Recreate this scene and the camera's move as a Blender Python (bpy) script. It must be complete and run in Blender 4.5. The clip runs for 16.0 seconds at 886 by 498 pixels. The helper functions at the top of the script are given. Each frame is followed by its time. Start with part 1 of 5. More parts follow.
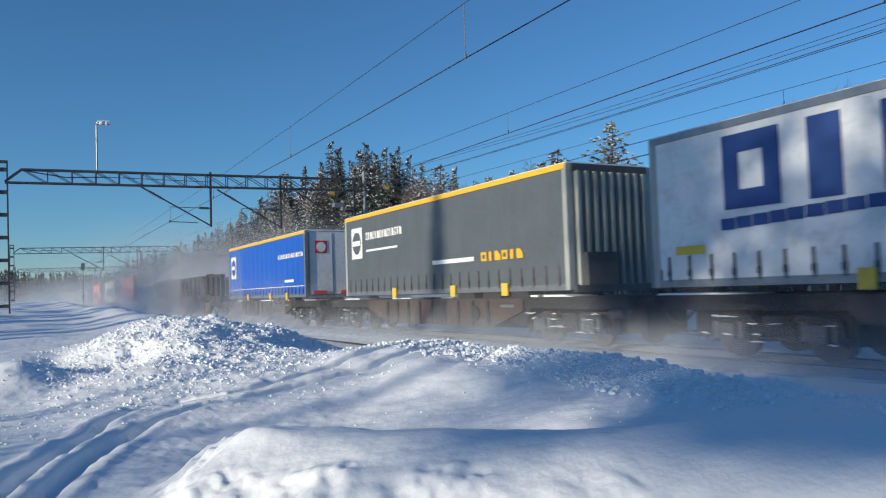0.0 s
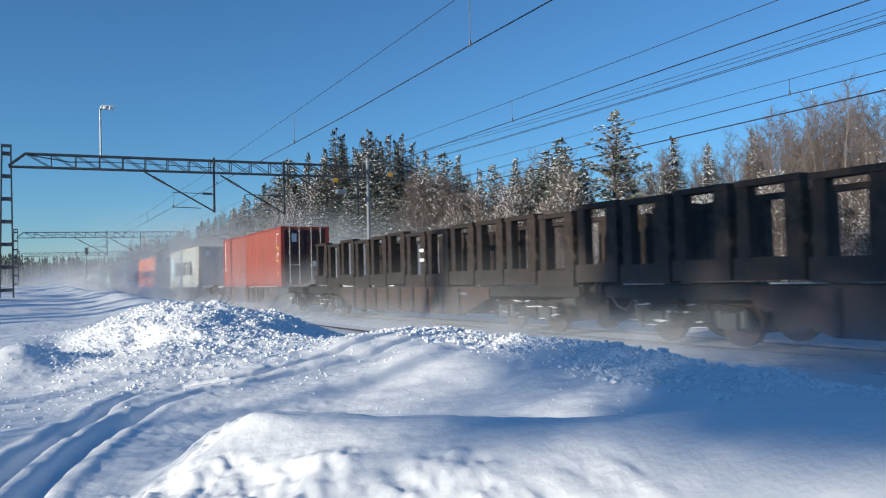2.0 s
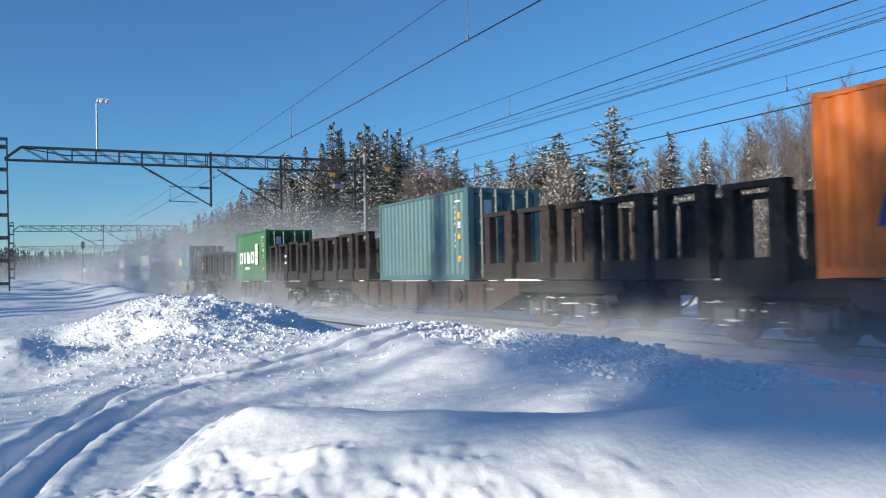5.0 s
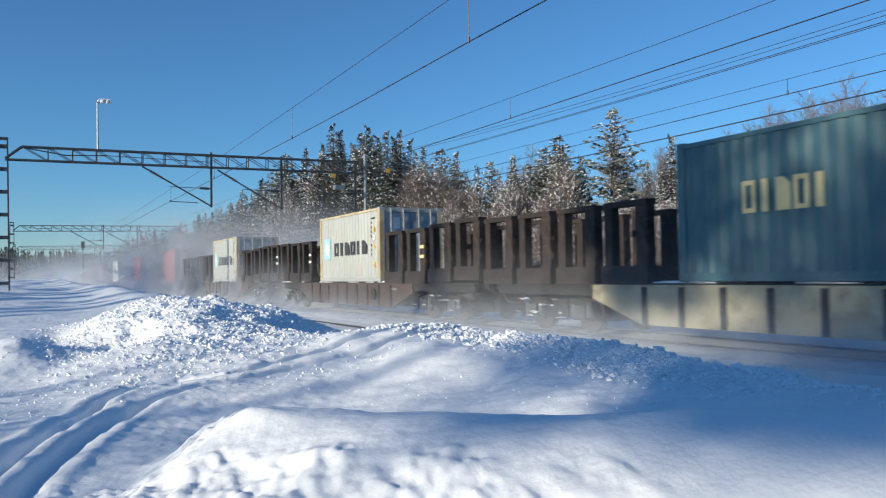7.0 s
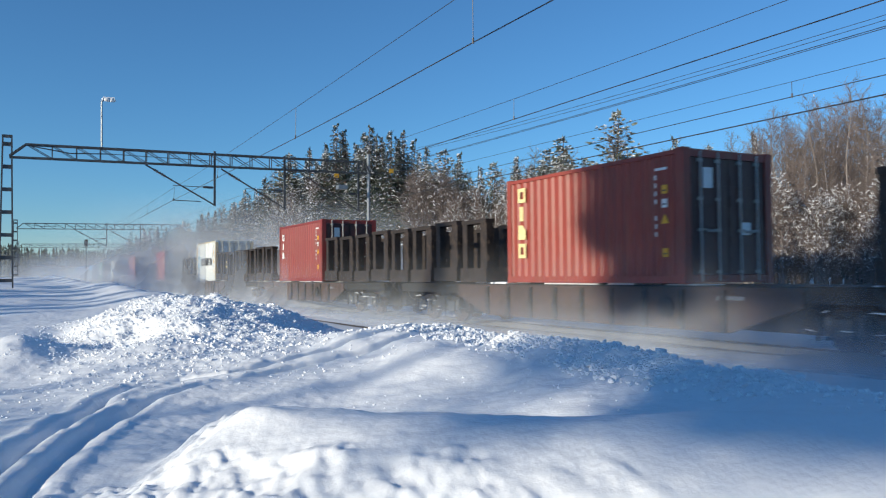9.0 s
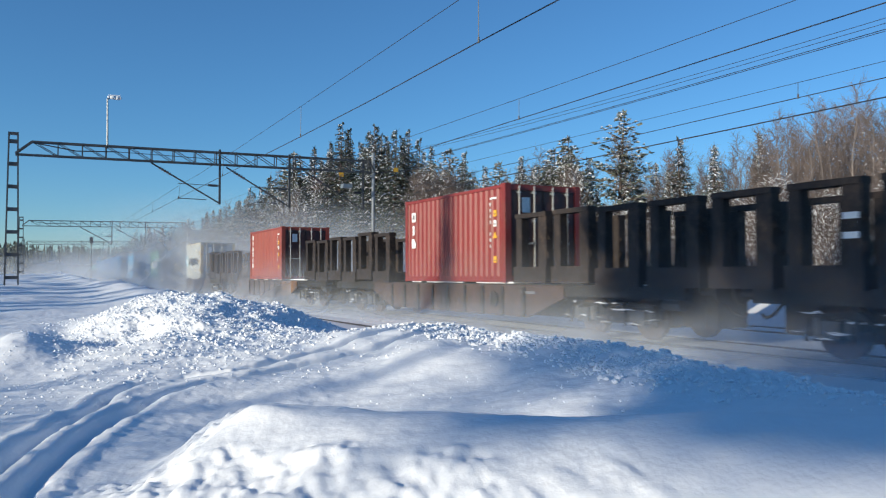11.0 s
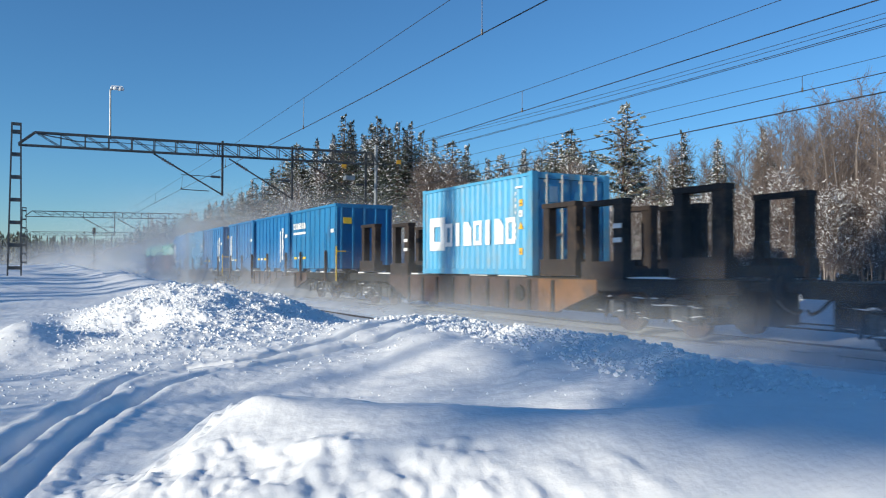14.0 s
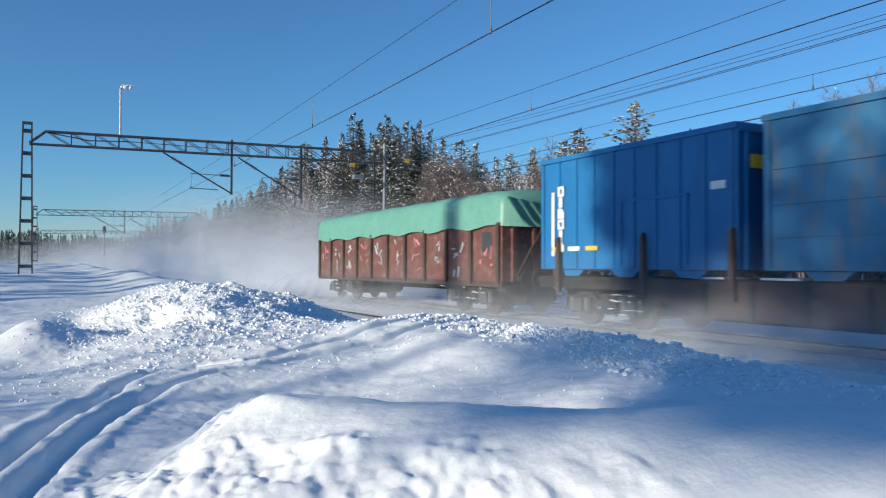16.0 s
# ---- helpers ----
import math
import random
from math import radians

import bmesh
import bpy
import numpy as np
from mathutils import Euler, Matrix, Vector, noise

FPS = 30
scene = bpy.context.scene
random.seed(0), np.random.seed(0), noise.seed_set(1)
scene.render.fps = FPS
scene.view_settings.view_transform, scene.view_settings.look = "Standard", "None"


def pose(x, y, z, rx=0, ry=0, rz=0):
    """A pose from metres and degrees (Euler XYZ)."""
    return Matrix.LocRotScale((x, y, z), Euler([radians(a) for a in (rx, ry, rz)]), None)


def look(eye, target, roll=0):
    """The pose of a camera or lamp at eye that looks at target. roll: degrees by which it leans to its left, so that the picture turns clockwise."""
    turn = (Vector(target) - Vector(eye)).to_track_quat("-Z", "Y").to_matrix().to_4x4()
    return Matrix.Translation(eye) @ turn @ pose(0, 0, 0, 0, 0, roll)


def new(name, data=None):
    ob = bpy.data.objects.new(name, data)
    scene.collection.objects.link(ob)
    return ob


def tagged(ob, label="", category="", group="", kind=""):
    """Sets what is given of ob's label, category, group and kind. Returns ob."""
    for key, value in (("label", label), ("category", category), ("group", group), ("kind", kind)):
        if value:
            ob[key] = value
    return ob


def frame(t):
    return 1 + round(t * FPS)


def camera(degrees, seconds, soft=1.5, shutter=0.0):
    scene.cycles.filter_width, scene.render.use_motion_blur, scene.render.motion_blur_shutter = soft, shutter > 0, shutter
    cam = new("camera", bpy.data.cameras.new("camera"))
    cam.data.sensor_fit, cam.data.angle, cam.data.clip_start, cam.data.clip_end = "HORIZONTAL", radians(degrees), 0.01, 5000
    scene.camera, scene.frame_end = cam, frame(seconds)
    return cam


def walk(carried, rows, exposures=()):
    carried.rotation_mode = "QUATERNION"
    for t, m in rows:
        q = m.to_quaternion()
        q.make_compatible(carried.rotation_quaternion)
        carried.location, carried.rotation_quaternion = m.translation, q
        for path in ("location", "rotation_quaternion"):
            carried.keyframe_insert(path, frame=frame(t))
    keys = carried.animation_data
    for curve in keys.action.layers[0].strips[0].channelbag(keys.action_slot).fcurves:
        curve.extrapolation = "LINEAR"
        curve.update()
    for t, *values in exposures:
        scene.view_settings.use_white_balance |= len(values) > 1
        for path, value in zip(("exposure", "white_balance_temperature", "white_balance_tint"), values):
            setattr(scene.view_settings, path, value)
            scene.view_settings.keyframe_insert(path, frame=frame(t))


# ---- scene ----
# Rail coordinates: y runs along the line, x across it, z = 0 is the top of the rails.
cam = camera(59.268, 16.0, soft=1.2, shutter=0.1)
EYE = (0.0, 0.0, 1.36)


def aim(yaw, pitch, roll):
    """A pose at EYE from heading right of +y, tilt and lean, in degrees."""
    a, p = radians(yaw), radians(pitch)
    way = Vector((math.sin(a) * math.cos(p), math.cos(a) * math.cos(p), math.sin(p)))
    return look(EYE, Vector(EYE) + way * 50, roll)


PATH = [
    (0.0, 28.650, 3.062, -1.852),
    (0.5, 28.667, 2.708, -1.705),
    (1.0, 28.354, 2.415, -1.567),
    (1.5, 28.294, 2.287, -1.420),
    (2.0, 28.407, 2.155, -1.376),
    (2.5, 28.613, 2.017, -1.284),
    (3.0, 28.619, 1.879, -1.254),
    (3.5, 28.676, 1.788, -1.217),
    (4.0, 28.628, 1.754, -1.225),
    (6.5, 28.652, 1.876, -0.988),
    (7.0, 28.625, 1.906, -0.910),
    (7.5, 28.562, 1.944, -0.881),
    (8.0, 28.528, 1.958, -0.721),
    (8.5, 28.456, 1.907, -0.679),
    (9.0, 28.427, 1.946, -0.500),
    (11.5, 28.093, 1.857, -0.147),
    (12.0, 28.093, 1.790, -0.162),
    (12.5, 28.034, 1.680, -0.117),
    (13.0, 28.028, 1.518, -0.083),
    (13.5, 27.979, 1.397, -0.048),
    (14.0, 27.937, 1.341, 0.092),
    (14.5, 27.905, 1.306, 0.013),
    (15.0, 27.893, 1.350, 0.136),
    (15.5, 27.740, 1.310, 0.179),
    (16.0, 27.309, 1.254, 0.167),
]
walk(cam, [(t, aim(a, b, c)) for t, a, b, c in PATH], exposures=[(0.0, -0.3), (1.5, -0.16), (3.5, -0.06), (16.0, -0.06)])

# ---- light ----
SUN_AZ, SUN_EL = radians(-97), radians(12.5)      # heading of the sun from +y towards +x, height
world = bpy.data.worlds.new("winter_sky")
scene.world = world
world.use_nodes = True
wn = world.node_tree
sky = wn.nodes.new("ShaderNodeTexSky")
sky.sky_type, sky.sun_disc = "NISHITA", False
sky.sun_elevation, sky.sun_rotation = SUN_EL, SUN_AZ
sky.altitude, sky.air_density, sky.dust_density, sky.ozone_density = 200, 1.0, 0.0, 8.0
tone = wn.nodes.new("ShaderNodeVectorMath")      # clear, cold winter air
tone.operation = "MULTIPLY"
tone.inputs[1].default_value = (2.06, 1.675, 1.366)
wn.links.new(sky.outputs[0], tone.inputs[0])
wn.links.new(tone.outputs[0], wn.nodes["Background"].inputs[0])
wn.nodes["Background"].inputs[1].default_value = 0.122
sun = new("sun", bpy.data.lights.new("sun", "SUN"))
sun.data.energy, sun.data.angle, sun.data.color = 5.6, radians(0.9), (1.0, 0.93, 0.76)
to_sun = Vector((math.sin(SUN_AZ) * math.cos(SUN_EL), math.cos(SUN_AZ) * math.cos(SUN_EL), math.sin(SUN_EL)))
sun.matrix_world = look(to_sun * 100, (0, 0, 0))


# ---- materials ----
def mat(name, col, rough=0.6, metal=0.0, var=0.25, scale=3.0, dirt=None, amount=0.35, bump=0.0, bscale=40.0,
        streak=1.0, per_object=0.0, trans=0.0, coat=0.0):
    """A procedural surface: base colour, two scales of variation, dirt patches and fine relief."""
    m = bpy.data.materials.new(name)
    m.use_nodes = True
    nt = m.node_tree
    b = nt.nodes["Principled BSDF"]
    N, Lk = nt.nodes.new, nt.links.new
    tc = N("ShaderNodeTexCoord")
    mp = N("ShaderNodeMapping")
    mp.inputs["Scale"].default_value = (1, 1, streak)
    Lk(tc.outputs["Object"], mp.inputs[0])
    n1 = N("ShaderNodeTexNoise")
    n1.inputs["Scale"].default_value, n1.inputs["Detail"].default_value = scale, 6
    Lk(mp.outputs[0], n1.inputs["Vector"])
    n2 = N("ShaderNodeTexNoise")
    n2.inputs["Scale"].default_value, n2.inputs["Detail"].default_value = scale * 9, 4
    Lk(mp.outputs[0], n2.inputs["Vector"])
    add = N("ShaderNodeMath")
    add.operation = "ADD"
    Lk(n1.outputs[0], add.inputs[0])
    Lk(n2.outputs[0], add.inputs[1])
    rng = N("ShaderNodeMapRange")
    rng.inputs[1].default_value, rng.inputs[2].default_value = 0.6, 1.4
    rng.inputs[3].default_value, rng.inputs[4].default_value = 1 - var, 1 + var
    Lk(add.outputs[0], rng.inputs[0])
    val = rng.outputs[0]
    if per_object:
        oi = N("ShaderNodeObjectInfo")
        r2 = N("ShaderNodeMapRange")
        r2.inputs[3].default_value, r2.inputs[4].default_value = 1 - per_object, 1 + per_object
        Lk(oi.outputs["Random"], r2.inputs[0])
        mu = N("ShaderNodeMath")
        mu.operation = "MULTIPLY"
        Lk(val, mu.inputs[0])
        Lk(r2.outputs[0], mu.inputs[1])
        val = mu.outputs[0]
    vm = N("ShaderNodeVectorMath")
    vm.operation = "SCALE"
    vm.inputs[0].default_value = col
    Lk(val, vm.inputs["Scale"])
    out = vm.outputs[0]
    if dirt:
        n3 = N("ShaderNodeTexNoise")
        n3.inputs["Scale"].default_value, n3.inputs["Detail"].default_value = scale * 2.3, 8
        n3.inputs["Roughness"].default_value = 0.7
        Lk(mp.outputs[0], n3.inputs["Vector"])
        ra = N("ShaderNodeMapRange")
        ra.inputs[1].default_value, ra.inputs[2].default_value = 0.5, 0.7
        ra.inputs[3].default_value, ra.inputs[4].default_value = 0, amount
        Lk(n3.outputs[0], ra.inputs[0])
        mx = N("ShaderNodeMix")
        mx.data_type = "RGBA"
        Lk(ra.outputs[0], mx.inputs[0])
        Lk(out, mx.inputs[6])
        mx.inputs[7].default_value = (*dirt, 1)
        out = mx.outputs[2]
    Lk(out, b.inputs["Base Color"])
    b.inputs["Roughness"].default_value, b.inputs["Metallic"].default_value = rough, metal
    if coat:
        b.inputs["Coat Weight"].default_value = coat
    if bump:
        bp = N("ShaderNodeBump")
        bp.inputs["Strength"].default_value, bp.inputs["Distance"].default_value = bump, 0.02
        nb = N("ShaderNodeTexNoise")
        nb.inputs["Scale"].default_value, nb.inputs["Detail"].default_value = bscale, 6
        Lk(tc.outputs["Object"], nb.inputs["Vector"])
        Lk(nb.outputs[0], bp.inputs["Height"])
        Lk(bp.outputs[0], b.inputs["Normal"])
    if trans:
        b.inputs["Subsurface Weight"].default_value = trans
        b.inputs["Subsurface Radius"].default_value = (0.03, 0.04, 0.05)
        b.inputs["Subsurface Scale"].default_value = 0.5
    return m


SNOW = mat("snow", (0.86, 0.87, 0.89), 0.55, var=0.035, scale=0.8, bump=0.25, bscale=24)
SNOW_CLUMP = mat("snow_clump", (0.86, 0.87, 0.89), 0.6, var=0.04, scale=6, bump=0.3, bscale=60)
RUST = mat("rusty_steel", (0.075, 0.05, 0.04), 0.75, 0.3, 0.4, 2.5, (0.16, 0.08, 0.045), 0.5, 0.3, 60)
UNDER = mat("sooty_underframe", (0.02, 0.019, 0.018), 0.7, 0.2, 0.4, 3, (0.09, 0.07, 0.055), 0.45, 0.3, 60)
STAKE = mat("brown_black_stanchion_steel", (0.032, 0.024, 0.021), 0.7, 0.3, 0.45, 2, (0.12, 0.075, 0.05), 0.5, 0.3, 50)
SILL_CREAM = mat("dirty_cream_paint", (0.42, 0.37, 0.24), 0.6, 0, 0.3, 1.5, (0.13, 0.1, 0.07), 0.75, 0.15, 40)
SILL_BROWN = mat("red_brown_wagon_paint", (0.065, 0.038, 0.03), 0.65, 0, 0.35, 1.5, (0.035, 0.03, 0.028), 0.7, 0.15, 40)
SILL_ORANGE = mat("faded_orange_wagon_paint", (0.19, 0.09, 0.035), 0.6, 0, 0.35, 0.7, (0.05, 0.038, 0.03), 0.95, 0.15, 40)
STEEL_GREY = mat("galvanised_steel", (0.3, 0.31, 0.32), 0.45, 0.7, 0.25, 4, (0.16, 0.14, 0.12), 0.4, 0.1, 60)
STEEL_DARK = mat("dark_weathered_steel", (0.09, 0.095, 0.1), 0.6, 0.5, 0.3, 3, (0.17, 0.12, 0.09), 0.35, 0.2, 60)
RAIL_MAT = mat("rail_steel", (0.055, 0.05, 0.048), 0.5, 0.4, 0.3, 3, (0.1, 0.06, 0.04), 0.5, 0.1, 60)
WIRE = mat("copper_wire_dark", (0.05, 0.05, 0.055), 0.5, 0.5, 0.2, 5)
CERAMIC = mat("brown_insulator", (0.12, 0.07, 0.05), 0.3, 0, 0.2, 8, coat=0.5)
YELLOW = mat("yellow_paint", (0.75, 0.5, 0.04), 0.5, 0, 0.2, 4, (0.3, 0.2, 0.1), 0.3)
ORANGE_YELLOW = mat("amber_trim", (0.8, 0.42, 0.03), 0.5, 0, 0.12, 3)
WHITE = mat("white_lettering", (0.8, 0.8, 0.78), 0.55, 0, 0.12, 4, (0.4, 0.36, 0.3), 0.3)
LAMP_WHITE = mat("lamp_housing_white", (0.7, 0.72, 0.74), 0.4, 0, 0.1, 5)
DARKBLUE = mat("navy_lettering", (0.02, 0.06, 0.22), 0.5, 0, 0.15, 4)
PALEBLUE = mat("pale_blue_panel", (0.33, 0.55, 0.64), 0.55, 0, 0.15, 4, (0.5, 0.5, 0.45), 0.3)
CHARCOAL = mat("charcoal_lettering", (0.045, 0.047, 0.05), 0.55, 0, 0.2, 4)
GOLDEN = mat("cream_yellow_lettering", (0.72, 0.58, 0.28), 0.55, 0, 0.2, 4)
REDSIGN = mat("red_sign", (0.6, 0.04, 0.04), 0.5, 0, 0.15, 4)
RUBBER = mat("black_rubber", (0.025, 0.025, 0.027), 0.8, 0, 0.3, 6)
GALV_ROD = mat("galvanised_lock_rod", (0.36, 0.36, 0.35), 0.5, 0.0, 0.2, 6, (0.2, 0.12, 0.08), 0.4)


def paint(name, col, dirt=(0.16, 0.1, 0.06), amount=0.35):
    return mat(name, col, 0.5, 0.0, 0.16, 1.1, dirt, amount, 0.06, 30, streak=0.35)


C_RED = paint("oxide_red_container_paint", (0.27, 0.046, 0.03))
C_DARKRED = paint("maroon_container_paint", (0.22, 0.028, 0.024))
C_CREAM = paint("pale_grey_container_paint", (0.37, 0.385, 0.36), (0.33, 0.24, 0.14), 0.4)
C_ORANGE = paint("orange_container_paint", (0.72, 0.17, 0.02), (0.35, 0.12, 0.04), 0.25)
C_GREEN = paint("green_container_paint", (0.04, 0.18, 0.06), (0.04, 0.07, 0.04), 0.4)
C_DKGREEN = paint("bottle_green_container_paint", (0.03, 0.15, 0.06), (0.03, 0.05, 0.03), 0.4)
C_TEAL = paint("grey_teal_container_paint", (0.06, 0.145, 0.165), (0.1, 0.1, 0.085), 0.35)
# door colours darker than the sides: shade of the unlit ends is painted in
DOOR_MAROON_SHADED = paint("shaded_maroon_door_paint", (0.065, 0.02, 0.019))
DOOR_GREEN_SHADED = paint("shaded_green_door_paint", (0.016, 0.07, 0.03))
DOOR_TEAL_SHADED = paint("shaded_teal_door_paint", (0.05, 0.1, 0.12))
C_SKY = paint("sky_blue_container_paint", (0.07, 0.33, 0.55), (0.3, 0.26, 0.16), 0.5)
C_WHITEGREY = paint("weathered_white_container_paint", (0.6, 0.62, 0.6), (0.3, 0.22, 0.14), 0.4)
B_BLUE = paint("bright_blue_box_paint", (0.012, 0.15, 0.36), (0.03, 0.09, 0.2), 0.3)
B_BLUE_DULL = paint("dull_blue_box_paint", (0.02, 0.18, 0.38), (0.06, 0.08, 0.12), 0.55)
B_BLUE_OLD = paint("faded_blue_box_paint", (0.03, 0.165, 0.32), (0.2, 0.15, 0.09), 0.7)
RUSTY_CREAM = paint("rust_streaked_cream_paint", (0.5, 0.42, 0.26), (0.3, 0.14, 0.05), 0.8)
T_BLUE = mat("blue_tarpaulin", (0.01, 0.1, 0.48), 0.4, 0, 0.12, 1.2, (0.03, 0.05, 0.15), 0.3, 0.1, 5)
T_GREY = mat("slate_grey_tarpaulin", (0.095, 0.11, 0.12), 0.45, 0, 0.14, 1.2, (0.1, 0.1, 0.1), 0.4, 0.1, 5)
T_WHITE = mat("white_tarpaulin", (0.74, 0.75, 0.76), 0.45, 0, 0.1, 1.2, (0.4, 0.36, 0.3), 0.4, 0.1, 5)
T_GREEN = mat("mint_green_tarpaulin", (0.14, 0.34, 0.27), 0.45, 0, 0.14, 1.5, (0.08, 0.24, 0.18), 0.4, 0.6, 3)
WAGON_RED = mat("painted_over_red_brown_wagon_side", (0.14, 0.05, 0.038), 0.6, 0, 0.4, 1.6, (0.35, 0.28, 0.24), 0.45, 0.15, 40)
PINK = mat("spray_paint_pink", (0.6, 0.22, 0.25), 0.5, 0, 0.4, 3, (0.5, 0.5, 0.48), 0.5)
SILVERPAINT = mat("spray_paint_silver", (0.5, 0.52, 0.53), 0.5, 0, 0.4, 3, (0.2, 0.1, 0.08), 0.6)
BARK = mat("spruce_bark", (0.13, 0.09, 0.07), 0.9, 0, 0.4, 5, bump=0.5, bscale=30)
BIRCHBARK = mat("birch_bark", (0.27, 0.23, 0.21), 0.8, 0, 0.35, 4, (0.06, 0.05, 0.045), 0.7, 0.3, 30)
TWIG = mat("red_brown_twigs", (0.175, 0.138, 0.125), 0.85, 0, 0.3, 0.5, per_object=0.2)
NEEDLE = mat("spruce_needles", (0.085, 0.102, 0.082), 0.75, 0, 0.45, 1.2, per_object=0.3)
PINE_NEEDLE = mat("pine_needles", (0.15, 0.165, 0.132), 0.75, 0, 0.4, 1.2, per_object=0.2)
FAR_NEEDLE = mat("far_wood_needles", (0.075, 0.085, 0.07), 0.85, 0, 0.5, 0.12)


# ---- mesh tools ----
class Shape:
    """Collects vertices and faces of one mesh."""

    def __init__(self):
        self.v, self.f = [], []

    def quad(self, *p):
        n = len(self.v)
        self.v += [tuple(q) for q in p]
        self.f.append(tuple(range(n, n + len(p))))

    def box(self, x0, x1, y0, y1, z0, z1):
        n = len(self.v)
        self.v += [(x, y, z) for x in (x0, x1) for y in (y0, y1) for z in (z0, z1)]
        self.f += [tuple(n + i for i in q) for q in ((0, 1, 3, 2), (4, 6, 7, 5), (0, 4, 5, 1), (2, 3, 7, 6), (0, 2, 6, 4), (1, 5, 7, 3))]
        return self

    def bar(self, p, q, w=0.05, w2=None):
        """A square bar from p to q."""
        p, q = Vector(p), Vector(q)
        d = (q - p).normalized()
        a = d.cross(Vector((0, 0, 1)) if abs(d.z) < 0.9 else Vector((0, 1, 0))).normalized()
        b = d.cross(a)
        n = len(self.v)
        for c, ww in ((p, w), (q, w2 or w)):
            for i, j in ((-1, -1), (1, -1), (1, 1), (-1, 1)):
                self.v.append(tuple(c + a * (i * ww / 2) + b * (j * ww / 2)))
        self.f += [(n, n + 1, n + 2, n + 3), (n + 7, n + 6, n + 5, n + 4)] + [(n + i, n + 4 + i, n + 4 + (i + 1) % 4, n + (i + 1) % 4) for i in range(4)]
        return self

    def tube(self, p, q, r, r2=None, k=10, caps=True):
        p, q = Vector(p), Vector(q)
        d = (q - p).normalized()
        a = d.cross(Vector((0, 0, 1)) if abs(d.z) < 0.9 else Vector((0, 1, 0))).normalized()
        b = d.cross(a)
        n = len(self.v)
        r2 = r if r2 is None else r2
        for c, rr in ((p, r), (q, r2)):
            for i in range(k):
                t = 2 * math.pi * i / k
                self.v.append(tuple(c + a * (rr * math.cos(t)) + b * (rr * math.sin(t))))
        self.f += [(n + i, n + k + i, n + k + (i + 1) % k, n + (i + 1) % k) for i in range(k)]
        if caps:
            self.f += [tuple(n + i for i in range(k)), tuple(n + 2 * k - 1 - i for i in range(k))]
        return self

    def poly(self, pts, r, k=6):
        """A continuous tube through points that run mainly along y."""
        n = len(self.v)
        for p in pts:
            for i in range(k):
                t = 2 * math.pi * i / k
                self.v.append((p[0] + r * math.cos(t), p[1], p[2] + r * math.sin(t)))
        for j in range(len(pts) - 1):
            a = n + j * k
            self.f += [(a + i, a + k + i, a + k + (i + 1) % k, a + (i + 1) % k) for i in range(k)]
        return self

    def prism(self, outline, x0, x1):
        """Extrudes an outline of (y, z) points from x0 to x1."""
        n, k = len(self.v), len(outline)
        self.v += [(x0, y, z) for y, z in outline] + [(x1, y, z) for y, z in outline]
        self.f += [tuple(n + i for i in range(k)), tuple(n + 2 * k - 1 - i for i in range(k))]
        self.f += [(n + i, n + k + i, n + k + (i + 1) % k, n + (i + 1) % k) for i in range(k)]
        return self

    def mesh(self, name, material, smooth=False, fix=True):
        me = bpy.data.meshes.new(name)
        me.from_pydata(self.v, [], self.f)
        me.materials.append(material)
        if fix and len(self.f) < 4000:
            bm = bmesh.new()
            bm.from_mesh(me)
            bmesh.ops.recalc_face_normals(bm, faces=bm.faces)
            bm.to_mesh(me)
            bm.free()
        if smooth:
            me.polygons.foreach_set("use_smooth", [True] * len(me.polygons))
        me.update()
        return me


def part(name, shape, material, parent=None, label="", smooth=False, fix=True):
    ob = new(name, shape.mesh(name, material, smooth, fix) if isinstance(shape, Shape) else shape)
    ob.parent = parent
    return tagged(ob, label) if label else ob


def thing(name, label, category, group="", kind="", at=(0, 0, 0)):
    ob = new(name)
    ob.empty_display_size = 0.2
    ob.location = at
    return tagged(ob, label, category, group, kind)


def value_noise(x, y, seed=0):
    """Smooth lattice noise in -1..1 on numpy arrays."""
    xi, yi = np.floor(x).astype(np.int64), np.floor(y).astype(np.int64)
    fx, fy = x - xi, y - yi
    fx, fy = fx * fx * (3 - 2 * fx), fy * fy * (3 - 2 * fy)

    def h(a, b):
        n = (a * 374761393 + b * 668265263 + seed * 1442695041) & 0x7FFFFFFF
        n = ((n ^ (n >> 13)) * 1274126177) & 0x7FFFFFFF
        return ((n ^ (n >> 16)) & 0xFFFF) / 32767.5 - 1

    return (h(xi, yi) * (1 - fx) + h(xi + 1, yi) * fx) * (1 - fy) + (h(xi, yi + 1) * (1 - fx) + h(xi + 1, yi + 1) * fx) * fy


def fbm(x, y, octaves, seed=0, gain=0.5):
    s, a = 0, 1.0
    for i in range(octaves):
        s = s + a * value_noise(x * 2 ** i, y * 2 ** i, seed + i)
        a *= gain
    return s


def step(a, b, x):
    t = np.clip((x - a) / (b - a), 0, 1)
    return t * t * (3 - 2 * t)


# ---- ground ----
NEAR, FAR, THIRD = 7.7, 12.18, 16.8        # the three track centres
WHEEL_A = [(-0.8, 2.6), (-0.25, 4.3), (-0.03, 5.03), (0.23, 5.85), (0.62, 7.1), (1.1, 8.1), (1.7, 8.5), (2.2, 8.6), (2.7, 8.75), (3.2, 8.85), (3.85, 8.95), (4.5, 9.15), (5.3, 9.5), (6.2, 9.9)]
WHEEL_B = [(-1.1, 3.0), (-0.52, 4.5), (-0.16, 5.55), (0.14, 6.55), (0.72, 8.5), (1.1, 9.12), (1.6, 9.22), (2.1, 9.05), (2.5, 9.15), (2.9, 9.28), (3.55, 9.48), (4.2, 9.66), (4.8, 9.85), (6.0, 10.3)]


